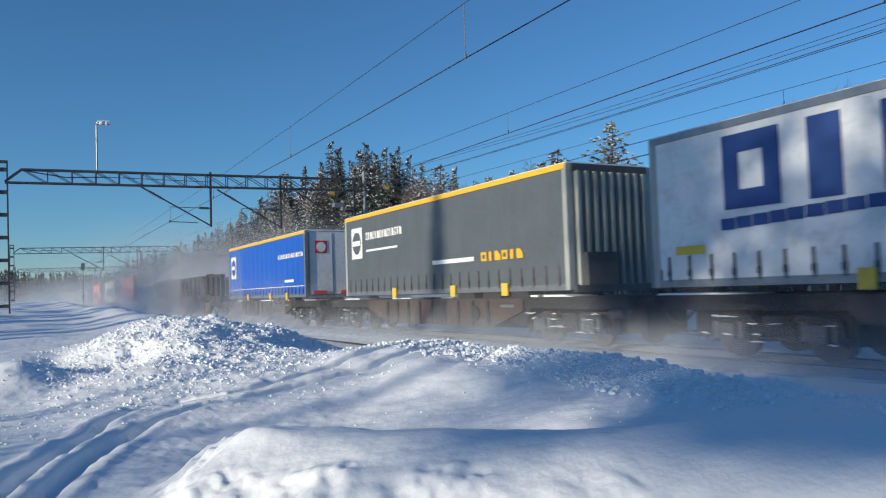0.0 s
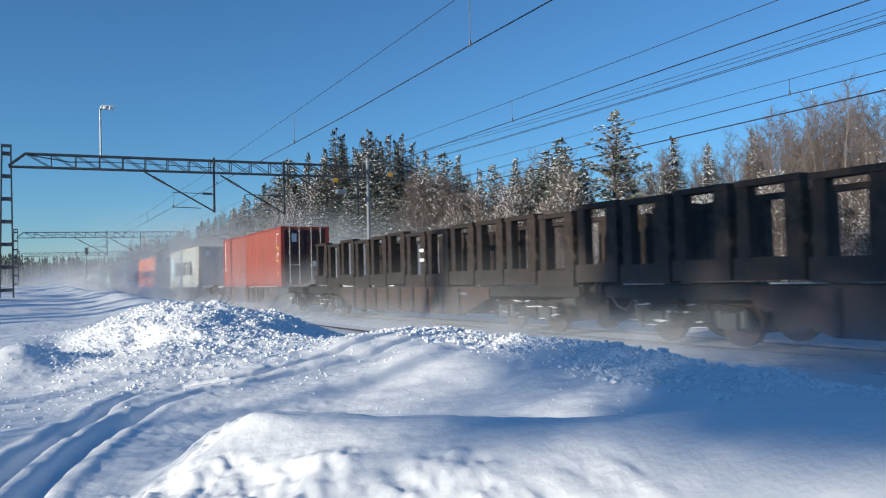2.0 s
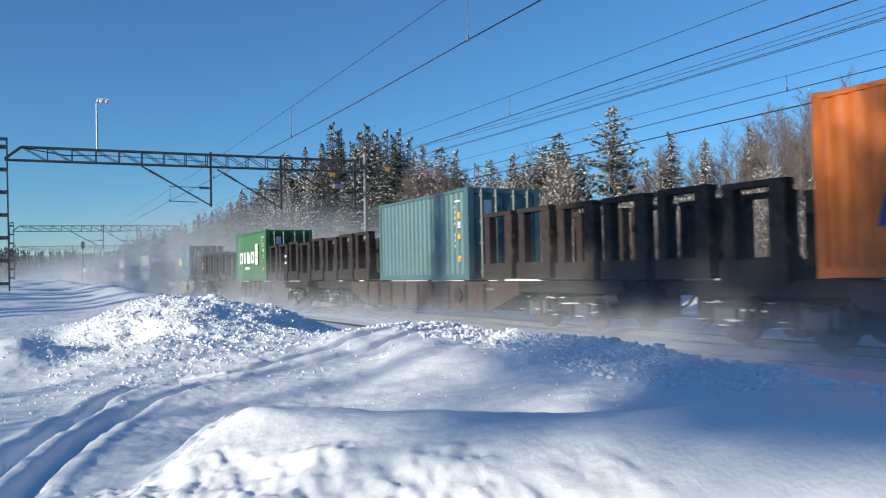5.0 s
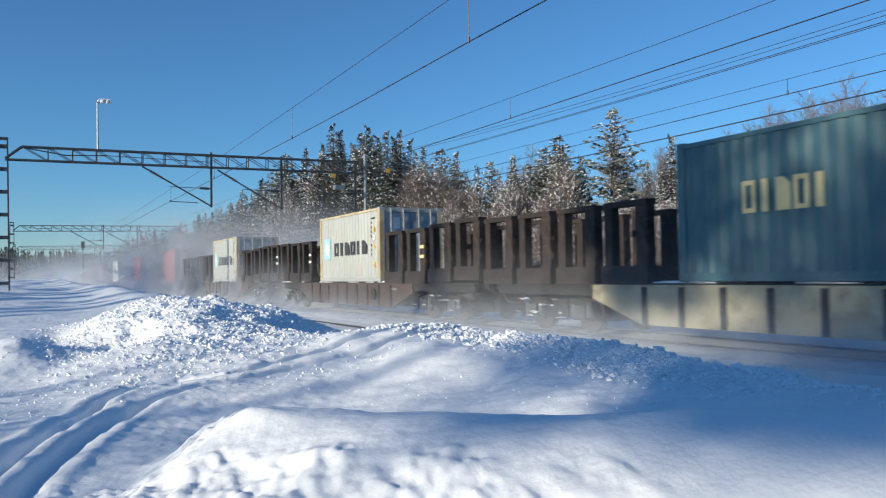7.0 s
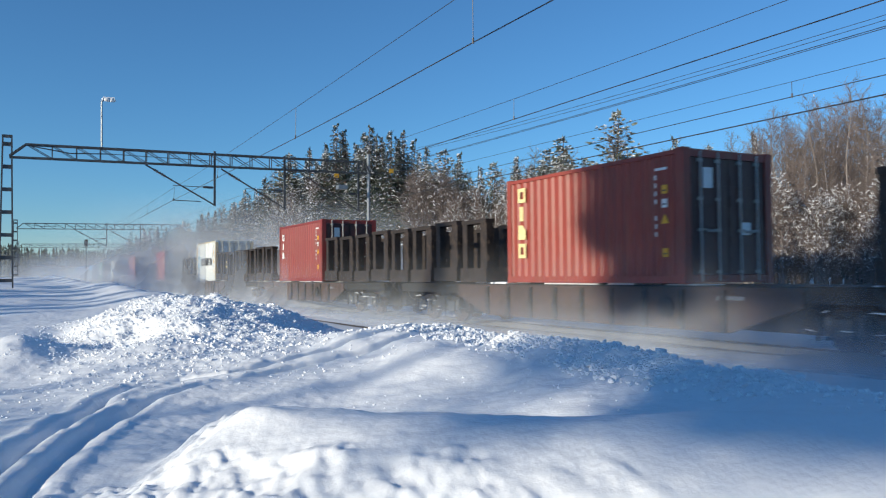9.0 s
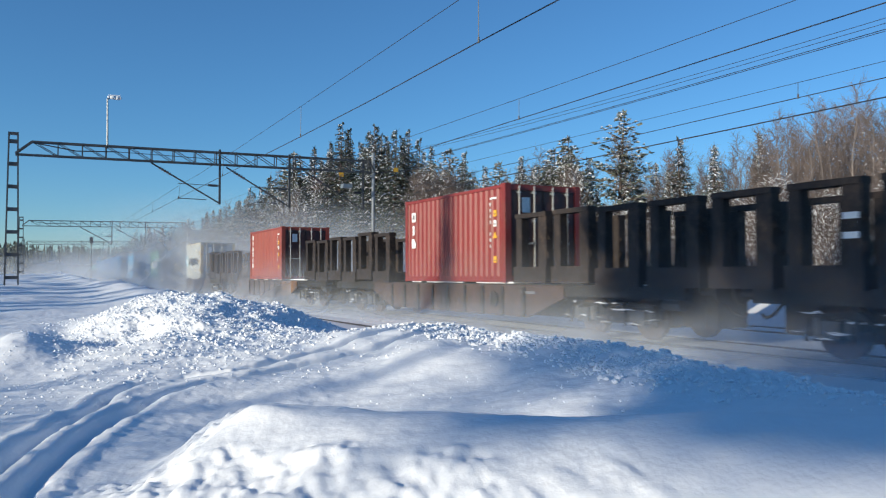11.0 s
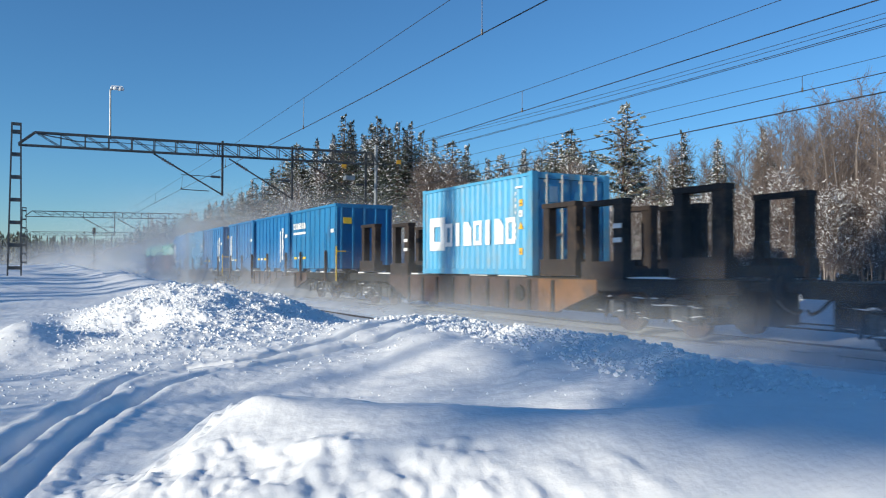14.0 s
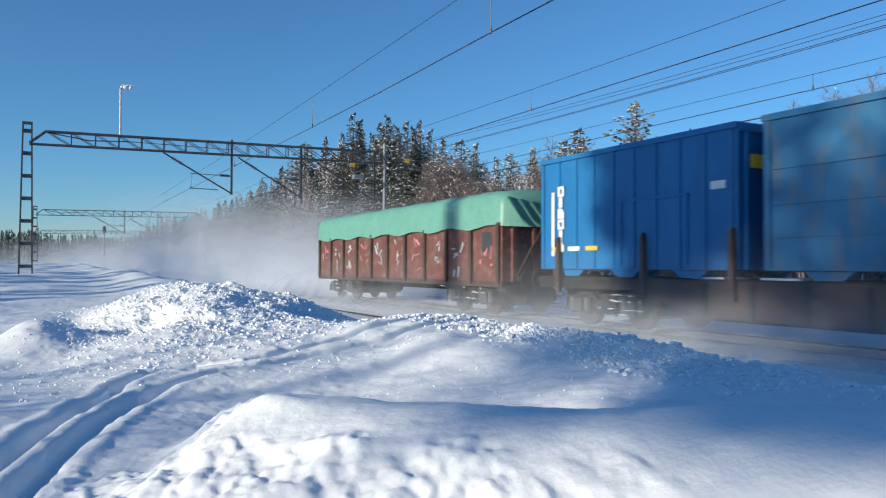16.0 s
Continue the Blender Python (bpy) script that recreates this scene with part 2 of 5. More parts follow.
def rut_offset(x, y, line):
    """Signed distance from the wheel track's middle line, and how far along it."""
    best, sign = np.full(np.shape(x), 1e9), np.zeros(np.shape(x))
    for (ax, ay), (bx, by) in zip(line, line[1:]):
        dx, dy = bx - ax, by - ay
        t = np.clip(((x - ax) * dx + (y - ay) * dy) / (dx * dx + dy * dy), 0, 1)
        ex, ey = x - ax - t * dx, y - ay - t * dy
        d = np.hypot(ex, ey)
        s = np.where(dx * ey - dy * ex > 0, d, -d)
        sign = np.where(d < best, s, sign)
        best = np.minimum(best, d)
    return sign


def drift_lines(x, y):
    """How far a place lies beyond the crest of the foreground drift, and inside its rim along the wheel track."""
    c = y + 1.13 * x - 6.1 + 0.09 * value_noise(x * 0.9, y * 0.9, 7)
    return c, x - 0.44 - 0.86 * (y - 3.95)


def rough(x, y):
    """Where the snow is broken into clods: 0 to 1."""
    m1 = np.exp(-(((x - 2.75) / 2.2) ** 2 + ((y - 15.5) / 5.0) ** 2) * 1.1)
    b2 = np.exp(-((x - 5.3) / 0.8) ** 2) * step(13.0, 11.0, y) * step(2.5, 5.0, y)
    c, e = drift_lines(x, y)
    n = 0.25 * value_noise(x * 2.1, y * 2.1, 4)
    fore = step(-0.7, -0.95, c + n) * step(-0.2, 0.4, x) * step(2.5, 1.8, x + n)
    fore = np.maximum(fore, step(0.1, -0.15, e + 0.5 * n) * step(-0.75, -0.5, e) * step(3.2, 3.8, y) * step(5.6, 5.1, y))
    return np.clip(np.maximum(np.maximum(m1 * 1.1, b2), fore * 0.8), 0, 1) * step(0.6, 2.2, y)


def height(x, y):
    x, y = np.asarray(x, float), np.asarray(y, float)
    left = step(6.2, 3.6, x)
    z = 0.12 * left
    z = z + left * 0.72 * step(20, 46, y) + left * 0.7 * step(50, 120, y) + 0.06 * fbm(x * 0.35, y * 0.35, 3, 11) * left
    # mound of ploughed snow
    r2 = ((x - 2.75 - 0.05 * (y - 15.5)) / np.where(x > 2.75, 2.4, 1.8)) ** 2 + ((y - 15.6) / np.where(y < 15.6, 4.6, 6.0)) ** 2
    z = z + 0.75 * np.exp(-r2 * 0.95) * (1 + 0.16 * fbm(x * 0.9, y * 0.6, 3, 21))
    z = z - 0.16 * np.exp(-(((x - 1.55) / 0.5) ** 2 + ((y - 13.4) / 1.0) ** 2)) + 0.3 * np.exp(-(((x + 0.1) / 0.5) ** 2 + ((y - 13.5) / 1.3) ** 2))
    z = z - 0.22 * np.exp(-(((x - 0.75) / 0.45) ** 2 + ((y - 17.5) / 2.6) ** 2))
    # long ploughed ridge beside the near track
    prof = 0.60 * step(12.9, 9.4, y) * (1 - 0.16 * step(6.5, 3.6, y)) + 0.12 * step(13, 16, y) + 0.35 * step(19, 27, y)
    z = z + prof * np.exp(-((x - 5.35) / np.where(x < 5.35, 1.9, 0.75)) ** 2) * (1 + 0.18 * fbm(x * 0.8, y * 0.8, 3, 31))
    # smooth drift in the foreground
    c, e = drift_lines(x, y)
    z = z + 0.42 * np.exp(-(np.where(c > 0, c / 1.3, c / 1.25)) ** 2) * step(-0.95, 0.15, e + 0.2 * value_noise(x * 1.7, y * 1.7, 8)) * step(6.0, 4.6, x)
    z = z + 0.05 * np.exp(-(((c + 0.25) / 0.16) ** 2 + ((e - 0.25) / 0.35) ** 2))
    z = z + 0.06 * fbm(x * 0.6 + 3, y * 0.6, 2, 41) * left
    # wheel track
    on = step(3.0, 4.4, y) * step(6.6, 5.6, x)
    far = step(0.2, 3.0, x)
    for line in (WHEEL_A, WHEEL_B):
        d = rut_offset(x, y, line) + 0.012 * fbm(x * 2.2, y * 2.2, 2, 45)
        w = 0.062 + 0.02 * far
        z = z - on * ((0.085 + 0.215 * far) * np.exp(-np.abs(d / w) ** (2.4 + far)) - 0.02 * (1 - far) * np.exp(-((np.abs(d) - 0.19) / 0.07) ** 2))
    # the tracks: snow level with the rail tops
    tr = step(5.9, 6.5, x) * step(19.6, 18.8, x)
    level = -0.06 + 0.02 * fbm(x * 1.2, y * 0.25, 3, 51)
    level = level + 0.09 * step(10.0, 9.2, x) * step(17.5, 15.5, y)
    for c0 in (NEAR, FAR, THIRD):
        for s in (-0.7175, 0.7175):
            level = level - 0.018 * (1 - step(10.0, 9.2, x) * step(17.5, 15.5, y)) * np.exp(-((x - c0 - s) / 0.08) ** 2)
        level = level + 0.05 * np.exp(-((x - c0 - 2.2) / 0.5) ** 2)
    z = z * (1 - tr) + level * tr
    right = step(18.9, 22.0, x)
    z = z + right * (0.55 + 0.3 * fbm(x * 0.2, y * 0.2, 3, 61) + 0.015 * np.maximum(x - 22, 0))
    # clods
    rg = rough(x, y)
    near = step(60, 25, np.hypot(x, y))
    z = z + near * rg * ((0.034 - 0.012 * step(6.4, 5.6, y)) * fbm(x * 4.1, y * 4.1, 2, 71) + 0.022 * np.abs(fbm(x * 9, y * 9, 2, 81)) + 0.016 * np.abs(fbm(x * 14, y * 14, 1, 83)) + 0.014 * step(6.4, 5.6, y) * fbm(x * 12, y * 12, 2, 85, 0.6))
    z = z + near * left * step(0.2, 2.2, y) * (0.02 * fbm(x * 4.5, y * 4.5, 3, 91, 0.6) * (0.35 + rg))
    return z


def axis(parts_):
    out = [parts_[0][0]]
    for a, b, n in parts_:
        out += list(np.linspace(a, b, n + 1)[1:])
    return np.array(out)


GX = axis([(-2600, -120, 10), (-120, -20, 16), (-20, -2, 36), (-2, 0, 60), (0, 2.6, 170), (2.6, 6.6, 130), (6.6, 19, 100), (19, 60, 50), (60, 300, 14), (300, 2600, 8)])
GY = axis([(-800, -40, 8), (-40, 1.5, 22), (1.5, 3, 40), (3, 5.6, 170), (5.6, 8, 80), (8, 11, 130), (11, 14, 70), (14, 24, 130), (24, 50, 110), (50, 150, 70), (150, 400, 24), (400, 3200, 10)])
gx, gy = np.meshgrid(GX, GY, indexing="ij")
gz = height(gx, gy)
nx, ny = gx.shape
idx = np.arange(nx * ny).reshape(nx, ny)
me = bpy.data.meshes.new("ground")
me.from_pydata(np.stack([gx, gy, gz], -1).reshape(-1, 3).tolist(), [],
               np.stack([idx[:-1, :-1], idx[1:, :-1], idx[1:, 1:], idx[:-1, 1:]], -1).reshape(-1, 4).tolist())
me.materials.append(SNOW)
me.polygons.foreach_set("use_smooth", [True] * len(me.polygons))
tagged(new("ground", me), "deep sunlit snow with ploughed mounds and wheel ruts", "snow", kind="structure")


def ground_z(x, y):
    return float(height(np.array([x]), np.array([y]))[0])


def snow_clods():
    """Loose lumps of broken snow on the mound, the ridge and the foreground."""
    rng = np.random.RandomState(5)
    s = Shape()
    base = [(1, 0, 0), (-1, 0, 0), (0, 1, 0), (0, -1, 0), (0, 0, 1), (0, 0, -1), (.6, .6, .6), (-.6, .6, .6), (.6, -.6, .6), (-.6, -.6, .6)]
    tri = [(0, 6, 4), (6, 2, 4), (2, 7, 4), (7, 1, 4), (1, 9, 4), (9, 3, 4), (3, 8, 4), (8, 0, 4), (0, 2, 6), (2, 1, 7), (1, 3, 9), (3, 0, 8), (0, 5, 2), (2, 5, 1), (1, 5, 3), (3, 5, 0)]
    spots = []
    for xr, yr, n, r0, r1 in (((0.3, 5.4), (9.5, 22), 13000, 0.011, 0.043), ((4.4, 6.3), (2.0, 12.5), 10000, 0.01, 0.042), ((-2.5, 6.0), (8.0, 14), 12000, 0.006, 0.022), ((2.4, 6.0), (3.5, 12), 5000, 0.005, 0.017)):
        x, y = rng.uniform(*xr, n), rng.uniform(*yr, n)
        keep = rng.rand(n) < np.clip(rough(x, y) ** 1.2 * 1.1, np.where(y > 8, 0.12, np.where(y + 1.13 * x > 7.4, 0.07, 0.005)), 1)
        r = r0 + (r1 - r0) * rng.rand(n) ** 2.6
        spots.append(np.stack([x, y, height(x, y), r], -1)[keep])
    for x, y, z, r in np.concatenate(spots):
        q = Matrix.Rotation(rng.uniform(0, 6.28), 3, "Z") @ Matrix.Rotation(rng.uniform(-0.6, 0.6), 3, "X")
        n = len(s.v)
        for b in base:
            p = q @ Vector([c * rng.uniform(0.65, 1.25) for c in b]) * r
            s.v.append((x + p.x, y + p.y, z + p.z * 0.8 + r * 0.25))
        s.f += [tuple(n + i for i in t) for t in tri]
    ob = part("snow_clods", s, SNOW_CLUMP, fix=False)
    tagged(ob, "scattered lumps of broken snow on the ploughed mounds", "snow lumps", kind="stuff")


snow_clods()


# ---- tracks ----
def rails():
    for c0, name in ((NEAR, "near"), (FAR, "far"), (THIRD, "third")):
        for s in (-0.7175, 0.7175):
            r = Shape()
            x = c0 + s
            for x0, x1, z0, z1 in ((x - 0.036, x + 0.036, -0.085, -0.048), (x - 0.01, x + 0.01, -0.15, -0.07), (x - 0.07, x + 0.07, -0.17, -0.15)):
                r.box(x0, x1, -60, 620, z0, z1)
            tagged(part("rail", r, RAIL_MAT), "rusty steel rail half buried in snow", "rail", "rails of the line", "structure")


rails()

# ---- overhead line ----
SUPPORTS = (-20.0, 45.5, 110.0, 175.0, 240.0)


def lattice_mast(x, y, z0, z1, w0=0.62, w1=0.4):
    s = Shape()
    for sx in (-1, 1):
        for sy in (-1, 1):
            s.bar((x + sx * w0 / 2, y + sy * 0.12, z0), (x + sx * w1 / 2, y + sy * 0.12, z1), 0.075)
    n = 7
    for i in range(n):
        t = (i + 0.6) / n
        w, z = w0 + (w1 - w0) * t, z0 + (z1 - z0) * t
        s.box(x - w / 2, x + w / 2, y - 0.13, y + 0.13, z - 0.09, z + 0.09)
    s.box(x - w1 / 2 - 0.04, x + w1 / 2 + 0.04, y - 0.15, y + 0.15, z1 - 0.12, z1)
    return s


def portal(y, lamp=False):
    root = thing("catenary_portal", "dark steel lattice portal carrying overhead wires over the tracks", "overhead line portal", "portals along the line", "", (0, y, 0))
    gl = ground_z(-0.7, y) - 0.3
    part("lattice_mast", lattice_mast(-0.7, 0, gl, 8.75), STEEL_DARK, root)
    zb, zt = lambda x: 7.62 + 0.012 * x, lambda x: 8.32 + 0.012 * x
    for sy in (-0.24, 0.24):
        c = Shape()
        c.bar((-0.6, sy, zb(0)), (19.3, sy, zb(19.3)), 0.065)
        part("bottom_chord", c, STEEL_DARK, root)
        c = Shape()
        c.bar((0.15, sy, zt(0)), (18.9, sy, zt(19)), 0.07).bar((0.15, sy, zt(0)), (-0.6, sy, zb(0) + 0.05), 0.08).bar((18.9, sy, zt(19)), (19.3, sy, zb(19) + 0.05), 0.09)
        part("top_chord", c, STEEL_DARK, root)
        n = 16
        for i in range(n):
            xa, xb = 0.2 + 18.6 * i / n, 0.2 + 18.6 * (i + 1) / n
            part("lacing_bar", Shape().bar((xa, sy, zt(xa)), (xb, sy, zb(xb)), 0.035), STEEL_DARK, root)
            part("upright_bar", Shape().bar((xb, sy, zb(xb)), (xb, sy, zt(xb)), 0.045), STEEL_DARK, root)
    for i in range(17):
        xa = 0.2 + 18.6 * i / 16
        for zz in (zt(xa), zb(xa)):
            part("cross_tie", Shape().bar((xa, -0.24, zz), (xa, 0.24, zz), 0.04), STEEL_DARK, root)
    c = Shape()
    c.bar((0.3, -0.3, zt(0) - 0.1), (2.2, -0.3, 7.95), 0.05).bar((2.2, -0.3, 7.95), (4.2, -0.3, 8.05), 0.05).bar((4.2, -0.3, 8.05), (9.6, -0.3, 8.0), 0.03)
    part("cable", c, RUBBER, root)
    part("tubular_mast", Shape().tube((19.3, 0, ground_z(19.3, y) - 0.3), (19.3, 0, 9.1), 0.13, 0.1), STEEL_GREY, root)
    for x0, foot, reach, side in ((9.73, 5.45, 7.45, -1), (13.85, 5.4, 11.9, -1), (18.6, 5.4, 16.6, -1)):
        part("hanger", Shape().bar((x0, 0, foot), (x0, 0, 8.62), 0.11), STEEL_DARK, root)
        a = Vector((x0 - 3.75, 0, 7.62))
        b = Vector((x0, 0, foot + 0.06))
        part("bracket_tube", Shape().tube(a, b, 0.045, k=8), STEEL_DARK, root)
        c = Shape()
        for i in range(5):
            p = a.lerp(b, 0.12 + 0.035 * i)
            c.tube(p, a.lerp(b, 0.135 + 0.035 * i), 0.085, k=10)
        part("insulator", c, CERAMIC, root)
        part("registration_arm", Shape().tube((reach, 0, foot + 0.27), (x0 - 0.75, 0, foot + 0.24), 0.025, k=6).tube((reach, 0, foot + 0.2), (reach, 0, foot + 0.36), 0.02, k=6), STEEL_DARK, root)
        part("messenger_strut", Shape().tube((x0 - 2.3, 0, 6.55), (x0, 0, 6.52), 0.02, k=6).tube((x0 - 0.65, 0, 6.53), (x0 - 0.12, 0, 6.52), 0.07, k=8), STEEL_DARK, root)
    if lamp:
        part("floodlight", Shape().box(17.1, 17.7, -0.5, 0.0, 6.75, 7.0), STEEL_GREY, root)
        for x, z in ((16.9, 7.45), (20.6, 7.95)):
            part("sign_plate", Shape().box(x, x + 0.3, -0.32, -0.29, z, z + 0.25), ORANGE_YELLOW, root, "small amber sign plate")
        part("side_arm", Shape().bar((19.3, 0, 7.8), (22.5, 0, 8.3), 0.06), STEEL_DARK, root)
    return root


for yy in SUPPORTS[1:4]:
    portal(yy, yy < 50)
portal(-20.0)


def portal_lamp():
    root = thing("street_lamp", "slim grey lamp post with a snow capped head", "lamp", at=(3.75, 45.5, 8.4))
    part("pole", Shape().tube((0, 0, -0.02), (-0.02, 0, 2.55), 0.055, 0.045), STEEL_GREY, root)
    arm = Shape().tube((-0.02, 0, 2.52), (0.12, 0, 2.63), 0.045)
    part("arm", arm, STEEL_GREY, root)
    h = Shape()
    prof = [(-0.02, 0.05), (0.1, 0.09), (0.4, 0.12), (0.6, 0.11), (0.68, 0.05)]
    for (xa, ra), (xb, rb) in zip(prof, prof[1:]):
        h.tube((xa, 0, 2.64), (xb, 0, 2.65), ra, rb, 12)
    part("lamp_head", h, LAMP_WHITE, root, "white lamp head", True)
    part("snow_cap", Shape().tube((0.05, 0, 2.72), (0.62, 0, 2.735), 0.07, 0.07, 8), SNOW_CLUMP, root, "thin cap of snow")


portal_lamp()


def wire(name, label, pts, r, group):
    s = Shape().poly(pts, r)
    return tagged(part(name, s, WIRE, fix=False), label, "wire", group)


def catenary(x0, zc, zm, stagger, seed):
    """Contact wire, messenger wire and droppers over one track."""
    cont, mess, root = [], [], None
    root = thing("overhead_wire", "contact wire hung by droppers from a messenger wire", "overhead wire", "overhead wires", "", (x0, 0, 0))
    for k, (ya, yb) in enumerate(zip(SUPPORTS, SUPPORTS[1:])):
        for i in range(12):
            t = i / 12
            y = ya + (yb - ya) * t
            s = stagger * ((-1) ** k) * (1 - 2 * t)
            sag = 4 * t * (1 - t)
            cont.append(Vector((s, y, zc(y))))
            mess.append(Vector((s * 0.6, y, zm(y) - 0.12 * sag)))
    cs, ms = Shape().poly(cont, 0.0115), Shape().poly(mess, 0.007)
    part("contact_wire", cs, WIRE, root, fix=False)
    part("messenger_wire", ms, WIRE, root, fix=False)
    for i in range(2 + seed, len(cont), 2):
        d = Shape()
        d.tube(cont[i], mess[i], 0.008, k=5, caps=False).tube(cont[i] - Vector((0, 0, 0.02)), cont[i] + Vector((0, 0, 0.09)), 0.022, k=6)
        part("dropper", d, WIRE, root, fix=False)


catenary(NEAR - 0.1, lambda y: 5.87 - 0.014 * min(max(y - 10, 0), 10), lambda y: max(7.08 - 0.02 * max(y - 10, 0), 6.45), 0.12, 0)
catenary(FAR, lambda y: 5.74, lambda y: 6.42 + 0.004 * max(y - 15, 0), 0.1, 1)
catenary(THIRD, lambda y: 5.72, lambda y: 6.2 + 0.006 * max(y - 10, 0), 0.1, 0)
for xx, zz, sag, rr in ((18.9, 7.63, 0.00087, 0.008), (18.9, 7.76, 0.00087, 0.008), (19.4, 7.64, 0.00035, 0.011), (19.55, 7.64, 0.00035, 0.01)):
    wire("feeder_wire", "grey feeder wire strung beside the masts", [(xx, y, zz + sag * ((y + 20) % 65.5 - 32.75) ** 2) for y in np.arange(-40, 250, 4.0)], rr, "feeder wires")
wire("feeder_cable", "thick black cable strung along the forest edge", [(21.5, y, 6.38 + 0.00012 * (y - 14) ** 2) for y in range(-40, 60, 6)], 0.022, "feeder wires")


def signal_mast(x, y):
    g = ground_z(x, y)
    root = thing("signal_mast", "slim railway signal with black backboard on a grey pole", "signal", "", "", (x, y, g))
    part("pole", Shape().tube((0, 0, -0.2), (0, 0, 4.25), 0.04), STEEL_DARK, root)
    part("backboard", Shape().box(-0.15, 0.15, -0.08, 0.0, 3.6, 4.2), RUBBER, root, "black backboard")


signal_mast(5.3, 80)


# ---- trees ----
def needle_tuft(s, p, d, size, rng, n=2):
    """A small spray of needles at p pointing along d."""
    for _ in range(n):
        a = Vector((rng.uniform(-1, 1), rng.uniform(-1, 1), rng.uniform(-1, 1)))
        e = (d + a * 0.55).normalized()
        w = e.cross(a).normalized() * size * rng.uniform(0.16, 0.32)
        s.quad(p - w, p + w, p + e * size * rng.uniform(0.7, 1.3) + Vector((0, 0, -0.15 * size)))


def spruce_meshes(name, h, radius, seed, snow, pine=False, start=0.22, lush=1.0, girth=1.0):
    rng = random.Random(seed)
    trunk, crown, load = Shape(), Shape(), Shape()
    trunk.tube((0, 0, -0.4), (0, 0, h * 0.55), 0.012 * h * girth, 0.007 * h * girth, 7).tube((0, 0, h * 0.55), (0.02 * h, 0, h * 0.985), 0.007 * h * girth, 0.001 * h, 6)
    whorls = int(26 * lush) if pine else 40
    for k in range(whorls):
        t = (k + rng.random()) / whorls
        z = h * (0.10 + 0.89 * t) if not pine else h * (start + (0.99 - start) * t)
        reach = radius * (1.2 * (1 - t) ** 1.05 if not pine else (math.sin(math.pi * min(1, 0.22 + 0.8 * t)) ** 0.8)) * (rng.uniform(0.75, 1.15) if pine else rng.uniform(0.88, 1.1)) + 0.05
        m = rng.randint(9, 12) if not pine else rng.randint(4, 6)
        off = rng.random() * 6.28
        for j in range(m):
            a = off + 6.283 * j / m + rng.uniform(-0.3, 0.3)
            ln = reach * (rng.uniform(0.6, 1.1) if pine else rng.uniform(0.74, 1.05))
            droop = rng.uniform(-0.45, -0.1) if not pine else rng.uniform(-0.1, 0.5)
            d = Vector((math.cos(a), math.sin(a), droop)).normalized()
            p0 = Vector((0, 0, min(z + rng.uniform(-0.25, 0.25), h * 0.97)))
            trunk.bar(p0, p0 + d * ln * 0.85, 0.03, 0.012)
            seg = max(2, int(ln / 0.24))
            for i in range(seg):
                f = (i + 0.7) / seg
                p = p0 + d * ln * f + Vector((0, 0, (0.12 if not pine else 0.16) * ln * f * f)) + Vector((rng.uniform(-1, 1), rng.uniform(-1, 1), rng.uniform(-.5, .5))) * 0.08
                side = d.cross(Vector((0, 0, 1))) * rng.uniform(-0.9, 0.9)
                needle_tuft(crown, p, (d + side).normalized(), rng.uniform(0.22, 0.38) * (1.0 - (0.4 if pine else 0.7) * t) * lush, rng, 5 if pine else 8)
                if rng.random() < snow * (1.25 if pine else 1.5 * (1.0 - 0.75 * t)):
                    q = p + Vector((rng.uniform(-.1, .1), rng.uniform(-.1, .1), 0.05))
                    r = rng.uniform(0.025, 0.085)
                    e = (d + side).normalized() * r * 1.7
                    w = d.cross(Vector((0, 0, 1))).normalized() * r
                    load.quad(q - e, q + w + Vector((0, 0, .02)), q + e - Vector((0, 0, .06)), q - w)
                    load.quad(q - e, q + Vector((0, 0, r * .7)), q + e - Vector((0, 0, .06)), q - Vector((0, 0, r * .2)))
    needle_tuft(crown, Vector((0.02 * h, 0, h * 0.97)), Vector((0, 0, 1)), 0.35, rng, 3)
    return (trunk.mesh(name + "_trunk", BARK, fix=False), crown.mesh(name + "_crown", PINE_NEEDLE if pine else NEEDLE, fix=False),
            load.mesh(name + "_snow", SNOW_CLUMP, fix=False))


